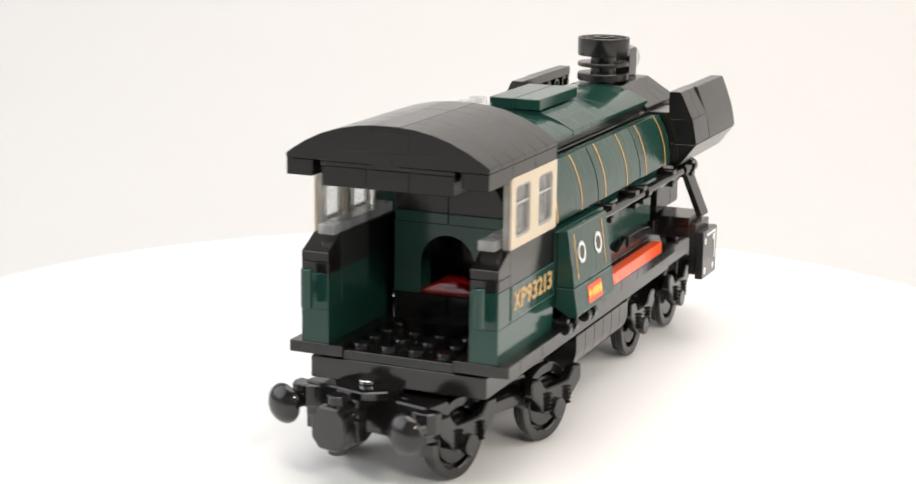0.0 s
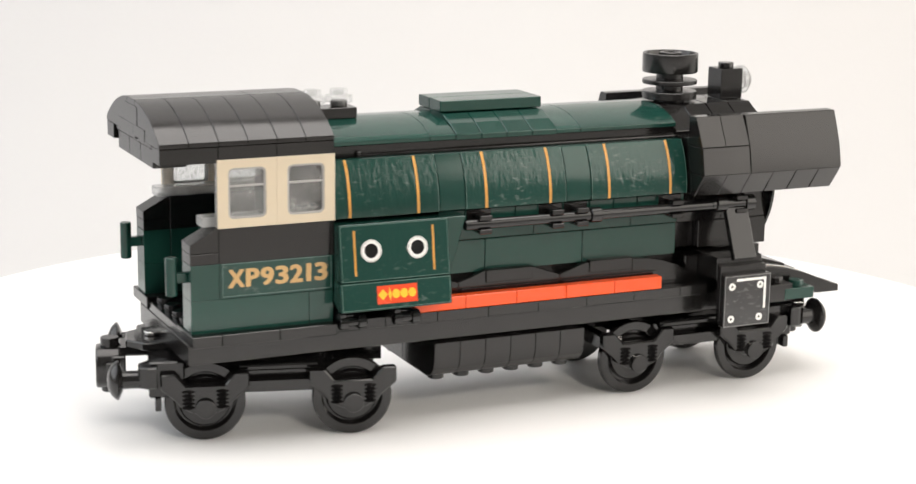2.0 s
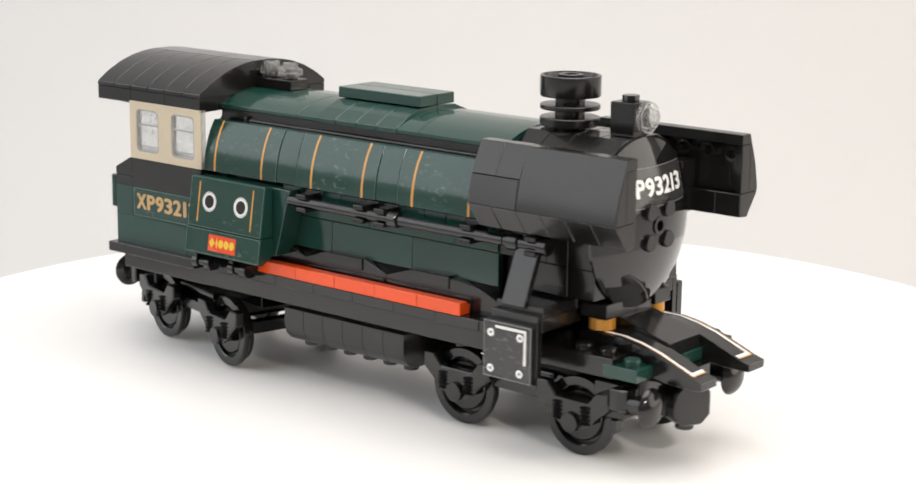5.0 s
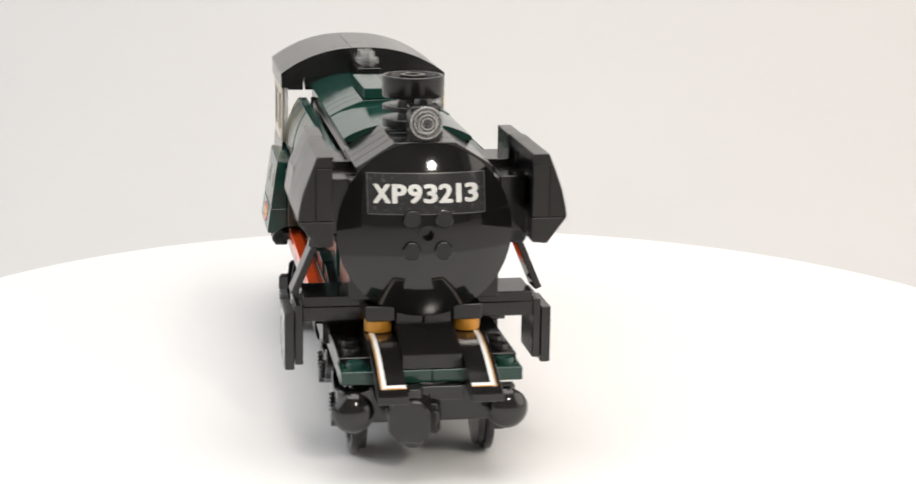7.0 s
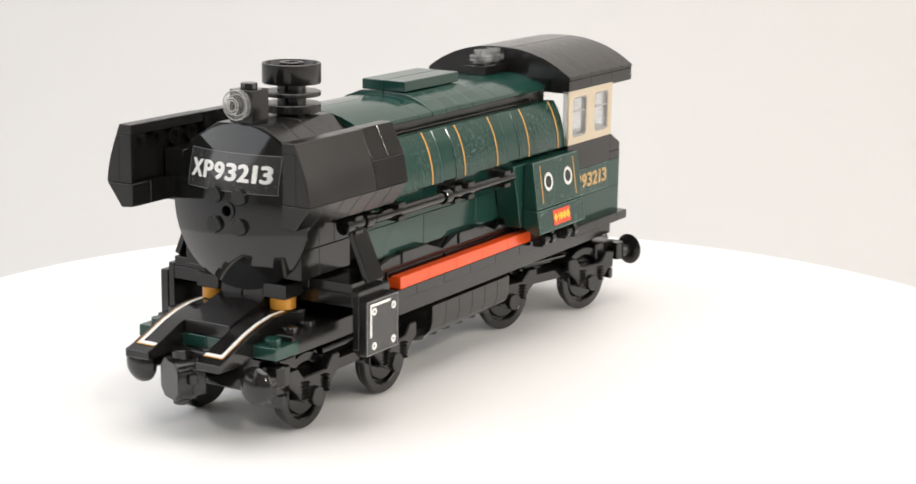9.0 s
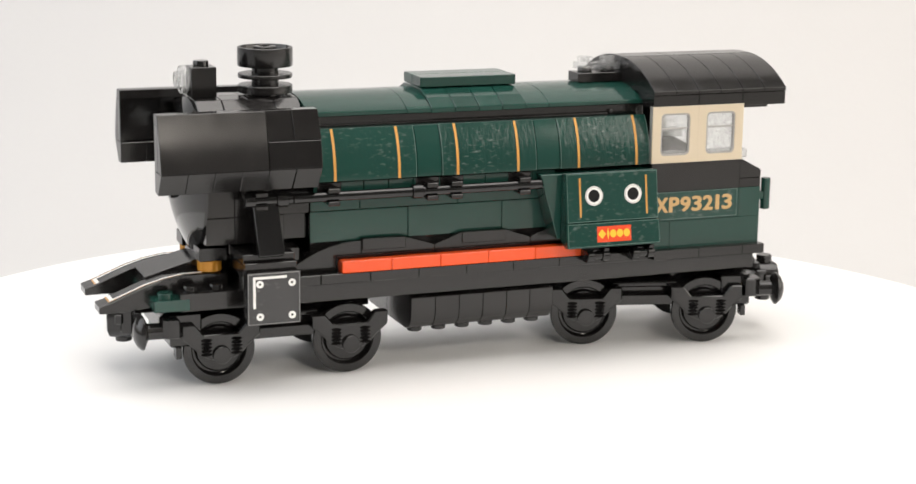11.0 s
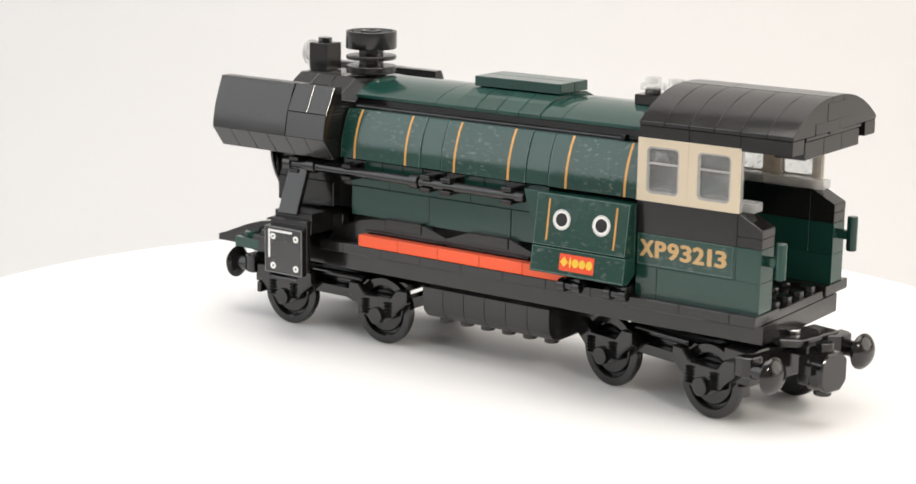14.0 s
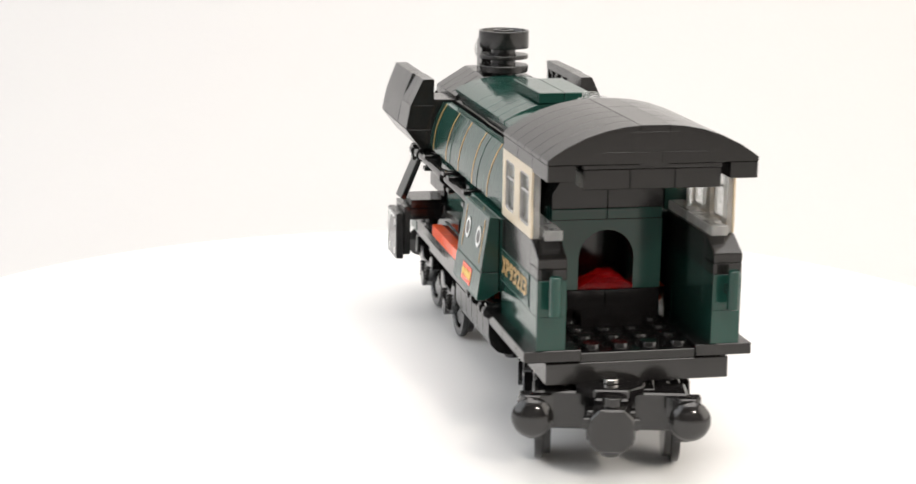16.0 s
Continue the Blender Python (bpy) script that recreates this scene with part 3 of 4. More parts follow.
def build_window(e, x0, x1, s):
    """A cream window: a rounded opening, a grey inner rim, a glazing bar and a pane."""
    cx, cz, hw, hh, r = (x0 + x1) / 2, 72.4, 5.3, 6.9, 1.5

    def rounded(w, h, rad):
        pts = []
        for k, (sx, sz) in enumerate(((1, 1), (-1, 1), (-1, -1), (1, -1))):
            for i in range(4):
                a = math.pi / 2 * (k + i / 3)
                pts.append((cx + sx * (w - rad) + rad * math.cos(a), cz + sz * (h - rad) + rad * math.sin(a)))
        return pts

    def ring(inner, outer, ya, yb):
        m = bmesh.new()
        k = len(inner)
        loops = [[m.verts.new((u, y, v)) for u, v in line] for y in (ya, yb) for line in (inner, outer)]
        for a, b in ((0, 1), (1, 3), (3, 2), (2, 0)):
            for i in range(k):
                j = (i + 1) % k
                m.faces.new((loops[a][i], loops[a][j], loops[b][j], loops[b][i]))
        bmesh.ops.recalc_face_normals(m, faces=m.faces[:])
        return m

    outer = []
    for k, (sx, sz) in enumerate(((1, 1), (-1, 1), (-1, -1), (1, -1))):
        w, h = (x1 - x0) / 2 + 0.03, 9.3
        pts = {0: [(1, 0.55), (1, 1), (1, 1), (0.5, 1)], 1: [(-0.5, 1), (-1, 1), (-1, 1), (-1, 0.55)], 2: [(-1, -0.55), (-1, -1), (-1, -1), (-0.5, -1)], 3: [(0.5, -1), (1, -1), (1, -1), (1, -0.55)]}[k]
        for i, (u, v) in enumerate(pts):
            nudge = 0.15 if i == 2 else 0
            outer.append((cx + u * w - (nudge * u if k in (0, 2) else 0), cz + v * h - (nudge * v if k in (1, 3) else 0)))
    frame_ = part("window", ring(rounded(hw, hh, r), outer, s * 27.6, s * 28.1), CREAM, e, "clear cab window with a printed cream frame")
    part("clear_frame", ring(rounded(hw, hh, r), outer, s * 25.8, s * 27.3), THIN_CLEAR, frame_, "clear moulded frame")
    part("rim", joined(ring(rounded(hw - 0.55, hh - 0.55, r - 0.4), rounded(hw - 0.02, hh - 0.02, r), s * 27.2, s * 27.9), box_mesh(cx - hw + 0.3, cx + hw - 0.3, s * 27.2, s * 27.7, cz + 1.6, cz + 2.3, 0.1)), GREY_RIM, frame_, "grey rim and glazing bar")
    pane = part("pane", box_mesh(cx - hw + 0.3, cx + hw - 0.3, s * 26.9, s * 27.1, cz - hh + 0.3, cz + hh - 0.3, 0), PANE, frame_, "scuffed clear pane")
    pane.visible_shadow = False


def build_boiler(e):
    core = [(18.5, 36), (20.0, 43), (20.0, 61.6), (19, 62), (18.5, 79), (8, 84.5), (-8, 84.5), (-18.5, 79), (-19, 62), (-20.0, 61.6), (-20.0, 43), (-18.5, 36)]
    prism("boiler_core", e, BLACK, core, 12, 113.4, "x")
    for s in (-1, 1):
        # lower green bricks
        for x0, x1 in ((33, 49.6), (49.6, 81.5), (81.5, 113.5)):
            box("brick", e, GREEN, x0, x1, s * 18.5, s * 20.6, 42.8, 52.6)
        for x0, x1 in ((33, 65), (65, 97.5), (97.5, 113.5)):
            box("brick", e, GREEN, x0, x1, s * 18.5, s * 21.0, 52.7, 58.6)
        for i in range(10):
            box("tile", e, GREEN, 33 + 8.05 * i, 33 + 8.05 * (i + 1), s * 18.5, s * 24.6, 59.0, 62.4)
        # curved side panels
        body = PANEL + [(19.4, 78.4), (19.4, 63.0)]
        for x0, x1 in ((0.5, 32.4), (32.4, 40.4), (40.4, 72.6), (72.6, 80.7), (80.7, 113.3)):
            prism("boiler_panel", e, GREEN, flip(body, s), x0, x1, "x", smooth=25, bevel=0.14)
        for x0, x1, lines in ((0.8, 32.2, (5.4, 25.9)), (40.6, 72.4, (46.9, 67.3)), (80.9, 113.0, (86.6, 107.3))):
            film = part("sticker", sheet_mesh(flip(PANEL, s), x0, x1), FILM_GREEN, e, "scuffed green sticker with two gold bands", 60)
            for x in (x0 + 0.1, x1 - 0.1):
                part("sticker_edge", sheet_mesh(flip(PANEL, s), x - 0.08, x + 0.08, 1, 0.16), FILM_EDGE, film, "pale worn sticker edge", 60)
            for x in lines:
                part("gold_band", sheet_mesh(flip(PANEL, s), x - 0.42, x + 0.42, 1, 0.2), GOLD_INK, film, "thin gold band", 60)
        # black ledge and curved top pieces
        box("ledge", e, BLACK, -1, 113.5, s * 15.5, s * 17.6, 76.0, 81.6)
        top = [(0, 81.6), (18.2, 81.6), (18.2, 82.8), (15.6, 84.2), (12.2, 85.5), (8.4, 86.4), (4, 86.9), (0, 87.0)]
        for x0, x1 in ((-1, 33), (33, 41), (73.2, 81.2), (81.2, 113.6)):
            prism("boiler_top", e, GREEN, flip(top, s), x0, x1, "x", smooth=25, bevel=0.12)
        steep = [(0, 81.4), (18.4, 81.4), (18.4, 83.0), (13.6, 85.6), (8.4, 87.6), (0, 88.0)]
        for i in range(4):
            prism("slope", e, GREEN, flip(steep, s), 41 + 8.05 * i, 41 + 8.05 * (i + 1), "x", bevel=0.2)
        box("dome_tile", e, GREEN, 40.4, 73.2, 0, s * 8.0, 88.0, 91.3, bevel=0.22)
        # smokebox bricks
        cap = [(0, 77.0), (18.4, 77.0), (18.4, 80.2), (8.2, 86.6), (0, 86.8)]
        for x0, x1 in ((113.6, 121.6), (121.6, 129.8), (129.8, 137.8), (137.8, 146.0)):
            prism("smokebox_slope", e, BLACK, flip(cap, s), x0, x1, "x", bevel=0.2)
        for z0, z1, cuts in ((44.0, 52.4, (113.6, 121.6, 137.0, 146.0)), (52.4, 62.0, (113.6, 129.6, 137.0, 146.0)), (62.0, 69.4, (113.6, 129.6, 146.0)), (69.4, 77.0, (113.6, 121.6, 137.0, 146.0))):
            for x0, x1 in zip(cuts, cuts[1:]):
                inset = 3.0 if (x0 + x1) / 2 < 129 and z1 < 60 else 0.0
                box("brick", e, BLACK, x0, x1, 0, s * (20.4 - inset), z0, z1)
        box("brick", e, BLACK, 136.8, 146.4, s * 0.2, s * 7.6, 36.0, 44.0)
        box("brick", e, BLACK, 129, 138.3, s * 2, s * 17.5, 40.3, 44.0)
        # handrail along the boiler
        rail = part("handrail", joined(rod_mesh(1.55, 40, 121, (0, s * 28.0, 58.7), "x", 14), rod_mesh(2.3, 79.6, 83.0, (0, s * 28.0, 58.7), "x", 14), rod_mesh(1.6, 39.5, 47, (0, s * 28.0, 58.7), "x", 14), rod_mesh(1.7, 121, 136, (0, s * 27.6, 58.7), "x", 14), rod_mesh(2.4, 122.6, 126.2, (0, s * 27.6, 58.7), "x", 14), rod_mesh(2.4, 132.8, 136.0, (0, s * 27.6, 58.7), "x", 14)), BLACK_GLOSS, e, "glossy black handrail", 40)
        for x in (45.5, 68.5, 76.6, 108.5, 131.0):
            part("rail_clip", joined(box_mesh(x - 3.9, x + 3.9, s * 20.6, s * 24.8, 59.2, 62.4), box_mesh(x - 1.9, x + 1.9, s * 24.0, s * 30.0, 59.9, 61.4), box_mesh(x - 1.9, x + 1.9, s * 24.0, s * 30.0, 56.0, 57.4), box_mesh(x - 1.9, x + 1.9, s * 24.0, s * 26.2, 56.6, 61)), BLACK, rail)
    # chimney
    part("chimney", lathe_mesh([(0, 86.4), (4.4, 86.4), (4.4, 87.4), (8.3, 87.5), (8.5, 87.7), (8.5, 89.7), (8.3, 89.9), (4.2, 90.0), (4.2, 92.0), (8.3, 92.1), (8.5, 92.3), (8.5, 93.2), (8.3, 93.4), (4.2, 93.5), (4.2, 95.6), (8.4, 95.7), (8.6, 96.0), (8.6, 101.4), (8.4, 101.6), (7.7, 101.6), (7.5, 101.3), (7.5, 98.6), (3.6, 98.6), (3.5, 101.6), (3.3, 101.8), (2.3, 101.8), (2.2, 101.4), (2.2, 97.5), (0, 97.5)], (121.7, 0, 0), "z", 48), SATIN_BLACK, e, "ribbed glossy black chimney with an open cap", 35)
    # headlamp
    post = box("lamp_post", e, BLACK, 138.0, 145.9, -4.0, 4.0, 86.8, 96.2)
    stud(e, BLACK_GLOSS, 142.0, 0, 96.2)
    lamp = part("headlamp", lathe_mesh([(0, 0), (2.5, 0), (2.5, 1.2), (4.1, 1.3), (4.4, 1.6), (4.4, 2.9), (4.1, 3.2), (3.5, 2.9), (3.0, 2.2), (2.6, 2.6), (2.5, 4.6), (2.2, 4.8), (1.5, 4.8), (1.4, 3.3), (0, 3.2)], (145.3, 0, 92.2), "x", 36), CLEAR, post, "clear round headlamp lens", 40)
    part("lens_ring", joined(*[lathe_mesh([(r - 0.16, h), (r, h + 0.12), (r + 0.16, h), (r, h - 0.12), (r - 0.16, h)], (145.3, 0, 92.2), "x", 36) for r, h in ((4.15, 3.2), (3.0, 2.35), (2.35, 4.8), (1.5, 4.75))]), GREY_RIM, lamp, "moulded rings of the lens", 60)


def sheet_rect(y0, y1, z0, z1):
    bm = bmesh.new()
    k = 12
    rows = [[bm.verts.new((y0 + (y1 - y0) * i / k, z, 0)) for i in range(k + 1)] for z in np.linspace(z0, z1, 5)]
    for a, b in zip(rows, rows[1:]):
        for i in range(k):
            bm.faces.new((a[i], a[i + 1], b[i + 1], b[i]))
    return bm


def dome_x(y, z):
    return 152.6 - (50 - math.sqrt(50 * 50 - y * y - (z - 63) ** 2))


def build_front(e):
    # domed smokebox door with its studs, hole and number
    prof = [(23.7, 145.8)] + [(r, dome_x(r, 63)) for r in (23.7, 23, 21, 18, 15, 12, 9, 6, 4, 2.1)] + [(2.0, 149.5), (0, 149.5)]
    door = part("smokebox_door", lathe_mesh(prof, (0, 0, 63), "x", 72), BLACK_GLOSS, e, "glossy black domed smokebox door", 35)
    for y in (-4.3, 4.3):
        for z in (-4.3, 4.3):
            part("stud", lathe_mesh([(2.4, 149), (2.4, 153.3), (2.2, 153.5), (0, 153.5)], (0, y, 63 + z), "x", 20), BLACK_GLOSS, door, "", 40)
    part("stud", lathe_mesh([(1.6, 149), (1.6, 153.0), (2.6, 153.0), (2.6, 150)], (0, 0, 63), "x", 20), BLACK_GLOSS, door, "", 40)
    bm = bmesh.new()
    rows = [[bm.verts.new((dome_x(y, z) + 0.15, y, z)) for y in np.linspace(-15.9, 15.7, 15)] for z in np.linspace(68.4, 79.2, 6)]
    for a, b in zip(rows, rows[1:]):
        for i in range(14):
            bm.faces.new((a[i], a[i + 1], b[i + 1], b[i]))
    film = part("sticker", bm, FILM_BLACK, door, "glossy black sticker with a white number", 60)
    part("sticker_edge", joined(*[placed(sheet_rect(*c), lambda y, z, h: (dome_x(y, z) + 0.2, y, z)) for c in ((-15.9, 15.7, 68.4, 68.6), (-15.9, 15.7, 79.0, 79.2), (-15.9, -15.7, 68.6, 79.0), (15.5, 15.7, 68.6, 79.0))]), FILM_RIM, film, "pale worn sticker edge")
    word = letters("XP93213", 28.2, 5.0)
    part("lettering", placed(word, lambda x, y, h: (dome_x(x, 73.9 + y) + 0.3 + h, x - 0.3, 73.9 + y)), WHITE_INK, door, "white block numerals")
    for s in (-1, 1):
        # smoke deflectors
        plate = [(26.0, 86.0), (30.2, 86.0), (32.0, 81.5), (33.8, 76.5), (34.8, 72.0), (35.2, 69.2), (30.5, 69.2), (30.5, 83.0), (26.0, 83.0)]
        prism("deflector_panel", e, SATIN_BLACK, flip(plate, s), 130.0, 162.4, "x", smooth=25, label="smooth curved black smoke deflector panel")
        prism("deflector_back", e, BLACK, flip([(26.2, 83.0), (30.5, 83.0), (30.5, 69.2), (26.2, 69.2)], s), 160.6, 162.4, "x")
        box("deflector_web", e, BLACK, 130, 161, s * 28.4, s * 30.5, 69.2, 83.0)
        for i in range(6):
            x0 = 113.6 + 8.13 * i
            prism("deflector_slope", e, BLACK, flip([(26.0, 62.6), (30.0, 62.2), (35.2, 69.1), (26.0, 69.1)], s), x0, x0 + 8.13, "x", bevel=0.2)
        for x0, x1 in ((113.6, 121.8), (121.8, 130.0)):
            prism("deflector_slope", e, BLACK, flip([(25.6, 86.0), (29.4, 86.0), (33.6, 77.4), (25.6, 77.4)], s), x0, x1, "x", bevel=0.08)
        prism("deflector_brick", e, BLACK, flip([(25.6, 77.3), (33.7, 77.3), (35.2, 69.2), (25.6, 69.2)], s), 113.6, 130.0, "x", bevel=0.2)
        box("brick", e, BLACK, 114, 130, s * 17, s * 26, 63, 79.2)
        box("brick", e, BLACK, 131, 146.5, s * 20.4, s * 27.2, 62.4, 77.4)
        for i in range(4):
            part("tube", lathe_mesh([(2.4, 26.6), (2.4, 28.4), (1.6, 28.4), (1.6, 26.6), (2.4, 26.6)], (134.5 + 8 * i, 0, 80.4), "y", 16) if s > 0 else
                 lathe_mesh([(2.4, -28.4), (2.4, -26.6), (1.6, -26.6), (1.6, -28.4), (2.4, -28.4)], (134.5 + 8 * i, 0, 80.4), "y", 16), BLACK, e, "", 40)
        # slanted stay, cross beams and hanging plates
        stay = prism_mesh([(s * 26.6, 58.2), (s * 28.4, 58.6), (s * 35.0, 43.2), (s * 33.2, 42.4)], 125.6, 133.6, "x", 0.2)
        if s > 0:
            bmesh.ops.rotate(stay, cent=(129.6, 30.8, 50), matrix=Euler((0, 0, radians(2.8))).to_matrix(), verts=stay.verts[:])
        part("slanted_stay", stay, BLACK_GLOSS, e, "slanted glossy black stay")
        box("cross_beam", e, BLACK, 121.6, 137.6, 0, s * 32.0, 36.2, 40.2)
        box("cross_beam", e, BLACK, 121.6, 137.6, s * 10, s * 31.8, 40.2, 43.2)
        box("cross_beam", e, BLACK, 117.0, 121.6, s * 10, s * 21.0, 34.2, 42.0)
        box("hanger", e, BLACK, 121.6, 137.6, s * 31.9, s * 34.2, 24.0, 41.0)
        plate_ = box("side_plate", e, BLACK, 121.4, 137.7, s * 34.3, s * 36.8, 22.6, 38.6)
        film = part("sticker", box_mesh(121.8, 137.3, s * 36.8, s * 36.95, 23.0, 38.2, 0, 0), FILM_BLACK, plate_, "scuffed black sticker with printed bolts")
        part("sticker_edge", joined(*[box_mesh(a, b, s * 36.86, s * 37.0, c, d, 0, 0) for a, b, c, d in ((121.5, 137.6, 22.75, 23.05), (121.5, 137.6, 38.15, 38.45), (121.5, 121.8, 23.05, 38.15), (137.3, 137.6, 23.05, 38.15))]), FILM_RIM, film, "pale worn sticker edge")
        part("printed_line", joined(box_mesh(125.6, 136.0, s * 36.9, s * 37.05, 36.7, 37.5, 0, 0), box_mesh(135.2, 136.0, s * 36.9, s * 37.05, 27.8, 36.7, 0, 0)), WHITE_INK, film, "white printed corner line")
        for x in (124.0, 133.9):
            for z in (25.2, 35.2):
                pts = lathe_mesh([(0.4, 0), (1.15, 0), (1.15, 0.1), (0.4, 0.1), (0.4, 0)], (x, s * 36.97 if s > 0 else -37.07, z), "y", 18)
                part("printed_bolt", pts, WHITE_INK, film, "white printed bolt")
        # front platform
        box("platform", e, BLACK, 121.5, 155.0, 0, s * 24.0, 25.0, 30.6)
        for x in (143.0, 151.0):
            stud(e, BLACK, x, s * 20.0, 30.6)
        box("plate", e, GREEN, 152.0, 163.0, 0, s * 24.2, 25.4, 29.0)
        stud(e, GREEN, 158.8, s * 20.0, 29.0)
        # curved running strips with white lining
        crest = [(138.5, 34.2), (146, 34.7), (152, 34.6), (158, 33.6), (164, 31.9), (170, 29.5), (175, 27.5), (178.0, 26.6)]
        strip = prism("curved_strip", e, BLACK, crest + [(178.0, 24.4), (170, 24.4), (160, 25.6), (138.5, 30.7)], s * 8.2, s * 16.4, "y", smooth=25, bevel=0.2, label="curved black front strip")
        bm = bmesh.new()
        for (xa, za), (xb, zb) in zip(crest[1:], crest[2:]):
            xb2 = min(xb, 174.4)
            zb2 = zb if xb2 == xb else za + (zb - za) * (xb2 - xa) / (xb - xa)
            bm.faces.new([bm.verts.new(c) for c in ((xa, s * 13.6, za + 0.12), (xb2, s * 13.6, zb2 + 0.12), (xb2, s * 14.7, zb2 + 0.12), (xa, s * 14.7, za + 0.12))])
        bm.faces.new([bm.verts.new(c) for c in ((173.4, s * 8.6, 28.28), (174.5, s * 8.6, 27.84), (174.5, s * 14.7, 27.84), (173.4, s * 14.7, 28.28))])
        part("white_lining", bm, WHITE_INK, strip, "white painted lining")
        bm = bmesh.new()
        for (xa, za), (xb, zb) in zip(crest[1:-2], crest[2:-1]):
            bm.faces.new([bm.verts.new(c) for c in ((xa, s * 14.8, za + 0.14), (xb, s * 14.8, zb + 0.14), (xb, s * 15.1, zb + 0.14), (xa, s * 15.1, za + 0.14))])
        bm.faces.new([bm.verts.new(c) for c in ((174.6, s * 8.6, 27.84), (175.0, s * 8.6, 27.68), (175.0, s * 15.1, 27.68), (174.6, s * 15.1, 27.84))])
        part("gold_lining", bm, GOLD_INK, strip, "thin gold line beside the lining")
        rod("gold_stud", e, GOLD, 3.75, 34.8, 38.2, (143.2, s * 12.1, 0), "z", 28, "pearl gold round piece")
        box("brick", e, BLACK, 138.4, 147.2, s * 8.0, s * 15.8, 38.2, 42.4)
        # slanted tool box on its hinges, with portholes
        build_tool_box(e, s)
    prism("ramp", e, BLACK, [(137, 30.6), (137, 38.4), (147, 37.4), (162.5, 33.0), (162.5, 29.1), (152, 29.1), (152, 30.6)], -8.0, 8.0, "y", label="smooth black ramp below the smokebox")
    box("draw_beam", e, BLACK, 158, 166, -8, 8, 21.5, 25.3)


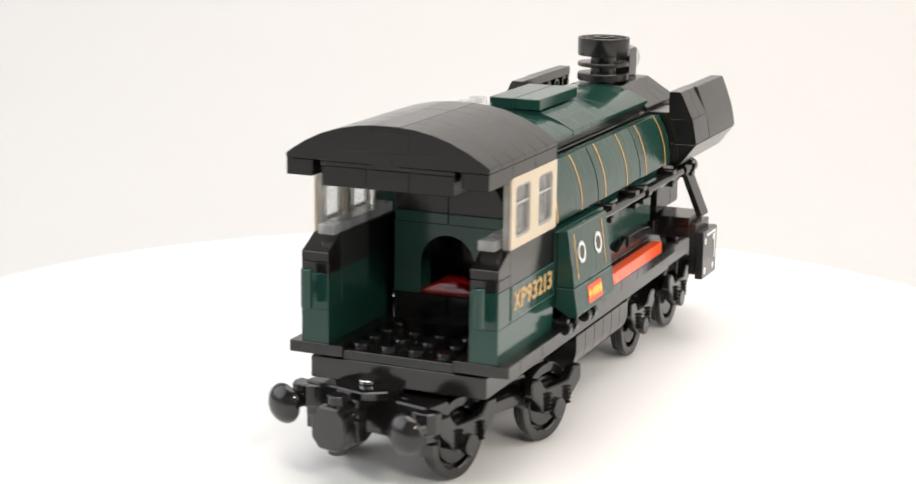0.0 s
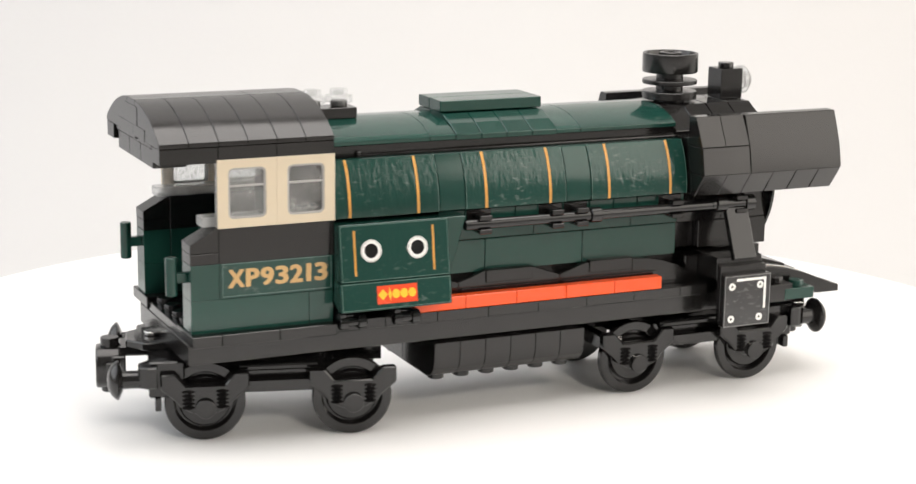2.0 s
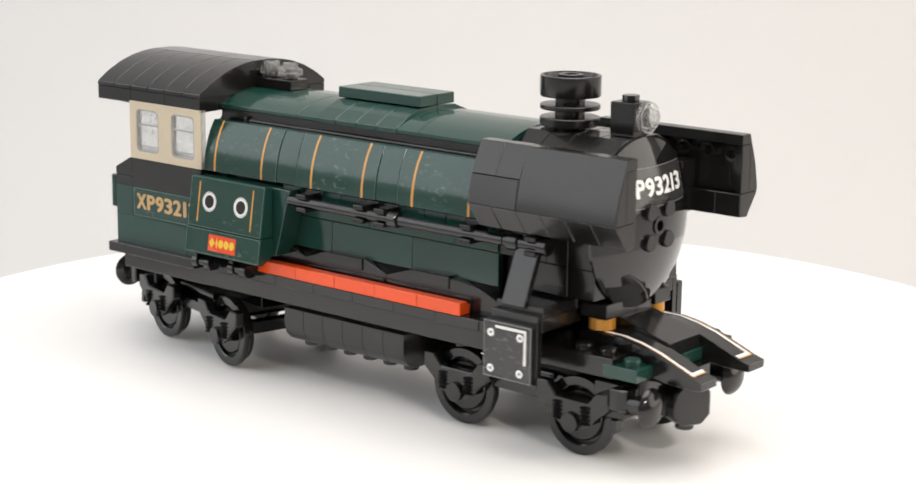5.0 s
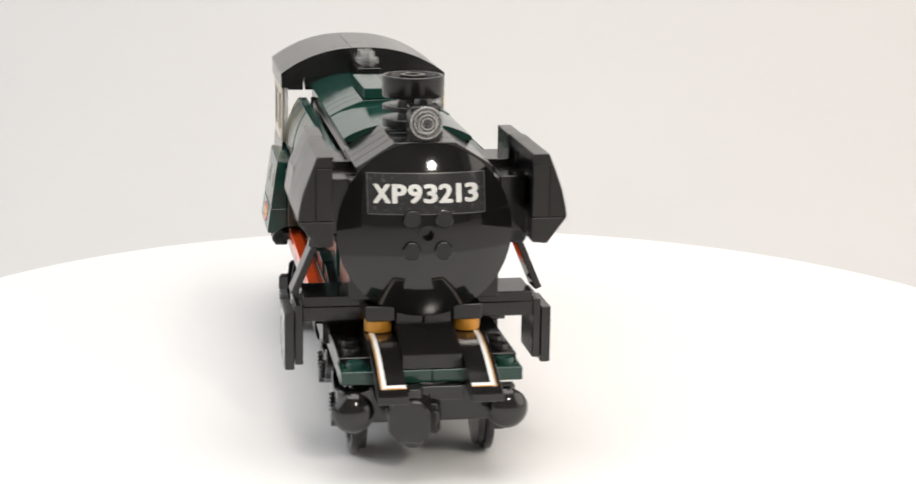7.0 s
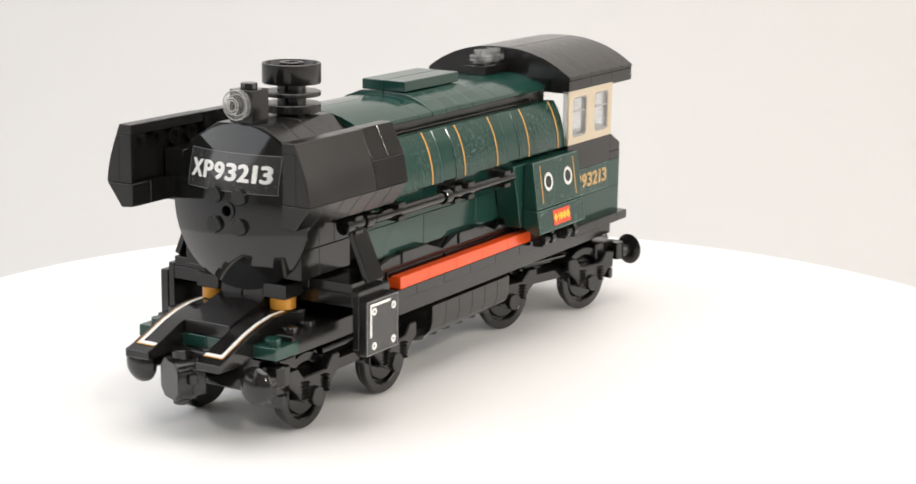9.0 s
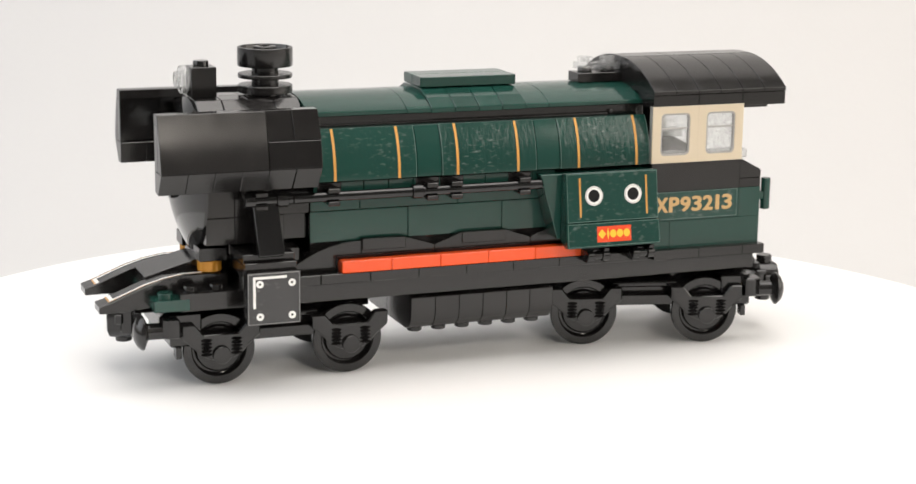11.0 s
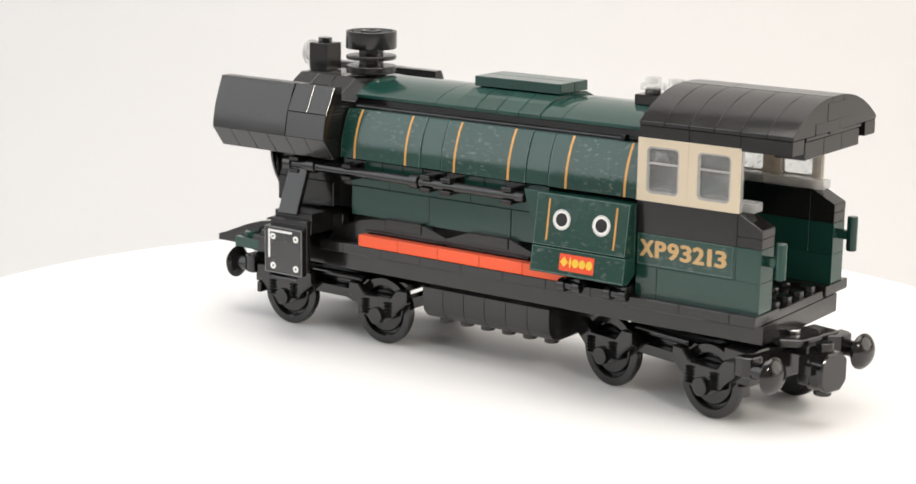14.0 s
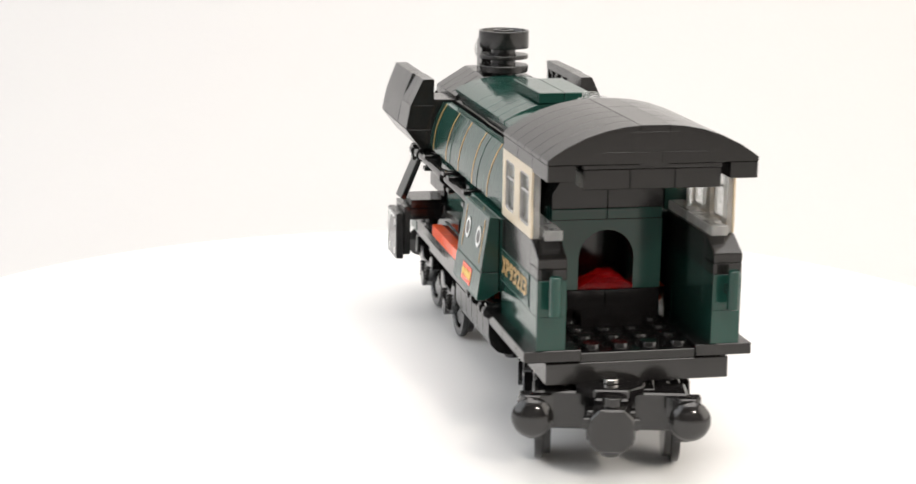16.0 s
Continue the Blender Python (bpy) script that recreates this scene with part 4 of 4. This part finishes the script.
def build_tool_box(e, s):
    def face(x, z, lift=0.0):
        return (x, s * (32.4 + (56.0 - z) * 0.15 + lift), z)

    wedge = [(39.8, 61.6), (33.6, 40.5), (0.4, 40.5), (0.4, 61.6)]
    prism("box_body", e, GREEN, wedge, s * 20.6, s * 28.6, "y", label="dark green wedge behind the tool box")
    back = [(28.8, 61.8), (31.5, 62.2), (33.8, 46.4), (28.8, 46.4)]
    lid = prism("tool_box", e, GREEN, flip(back, s), 0.2, 32.8, "x", label="dark green slanted tool box door")
    prism("tool_box_base", e, GREEN, flip([(28.8, 46.3), (33.9, 46.3), (35.1, 38.4), (33.0, 38.2), (28.8, 40.5)], s), -0.2, 32.9, "x")

    def quad(name, x0, x1, z0, z1, lift, mat, parent, label=""):
        bm = bmesh.new()
        bm.faces.new([bm.verts.new(face(x, z, lift)) for x, z in ((x0, z0), (x1, z0), (x1, z1), (x0, z1))])
        return part(name, bm, mat, parent, label)

    film = quad("sticker", 0.5, 32.4, 46.7, 61.9, 0.14, FILM_GREEN, lid, "scuffed green sticker with portholes")
    low = quad("sticker", 0.2, 32.5, 38.8, 46.1, 0.14, FILM_GREEN, lid, "scuffed green sticker with a red badge")
    for sheet, x0, x1, z0, z1 in ((film, 0.5, 32.4, 46.7, 61.9), (low, 0.2, 32.5, 38.8, 46.1)):
        for a, b, c, d in ((x0, x1, z0, z0 + 0.16), (x0, x1, z1 - 0.16, z1), (x0, x0 + 0.16, z0, z1), (x1 - 0.16, x1, z0, z1)):
            quad("sticker_edge", a, b, c, d, 0.18, FILM_EDGE, sheet, "pale worn sticker edge")
    for x in (4.5, 27.9):
        quad("gold_band", x - 0.32, x + 0.32, 48.2, 60.6, 0.22, GOLD_INK, film, "thin gold band")
    for x in (9.3, 23.1):
        for r0, r1, lift, mat, label in ((2.0, 3.1, 0.30, WHITE_INK, "white porthole ring"), (2.75, 2.9, 0.36, GREY_RIM, "grey line"), (0, 2.05, 0.26, DARK_INK, "dark porthole")):
            bm = bmesh.new()
            k = 28
            o = [bm.verts.new(face(x + r1 * math.cos(2 * math.pi * i / k), 54.8 + r1 * math.sin(2 * math.pi * i / k), lift)) for i in range(k)]
            if r0:
                q = [bm.verts.new(face(x + r0 * math.cos(2 * math.pi * i / k), 54.8 + r0 * math.sin(2 * math.pi * i / k), lift)) for i in range(k)]
                for i in range(k):
                    j = (i + 1) % k
                    bm.faces.new((o[i], o[j], q[j], q[i]))
            else:
                bm.faces.new(o)
            part("porthole", bm, mat, film, label)
    badge = quad("badge", 10.4, 22.4, 40.0, 45.0, 0.24, RED_INK, low, "red badge with yellow marks")
    # the mark on the badge: a lozenge, a bar and three dots
    turn = 1 if s < 0 else -1
    for u, half, tall, sides in ((-4.3, 1.4, 1.55, 4), (-2.2, 0.5, 1.9, 4), (-0.4, 1.15, 1.3, 20), (2.0, 1.15, 1.3, 20), (4.4, 1.15, 1.3, 20)):
        bm = bmesh.new()
        ring = [(half * math.cos(2 * math.pi * i / sides), tall * math.sin(2 * math.pi * i / sides)) for i in range(sides)]
        bm.faces.new([bm.verts.new(face(16.4 + turn * (u + a), 42.6 + b, 0.32)) for a, b in ring])
        part("badge_mark", bm, YELLOW_INK, badge, "yellow mark")


def build_engine():
    engine = new("toy_steam_locomotive")
    build_chassis(engine)
    build_bogie(engine, (121.4, -0.4), -0.5, 1, -24)
    build_bogie(engine, (-8.3, -0.4), -13.9, -1, 0)
    build_cab(engine)
    build_boiler(engine)
    build_front(engine)
    tagged(engine, "dark green and black toy steam engine of plastic bricks", "toy train")
    return engine


build_room()
turntable = build_turntable()
engine = build_engine()


def motions():
    walk(turntable, [(t, table_pose(a)) for t, a in TURN])
    walk(engine, [(t, engine_pose(a)) for t, a in TURN])


motions()
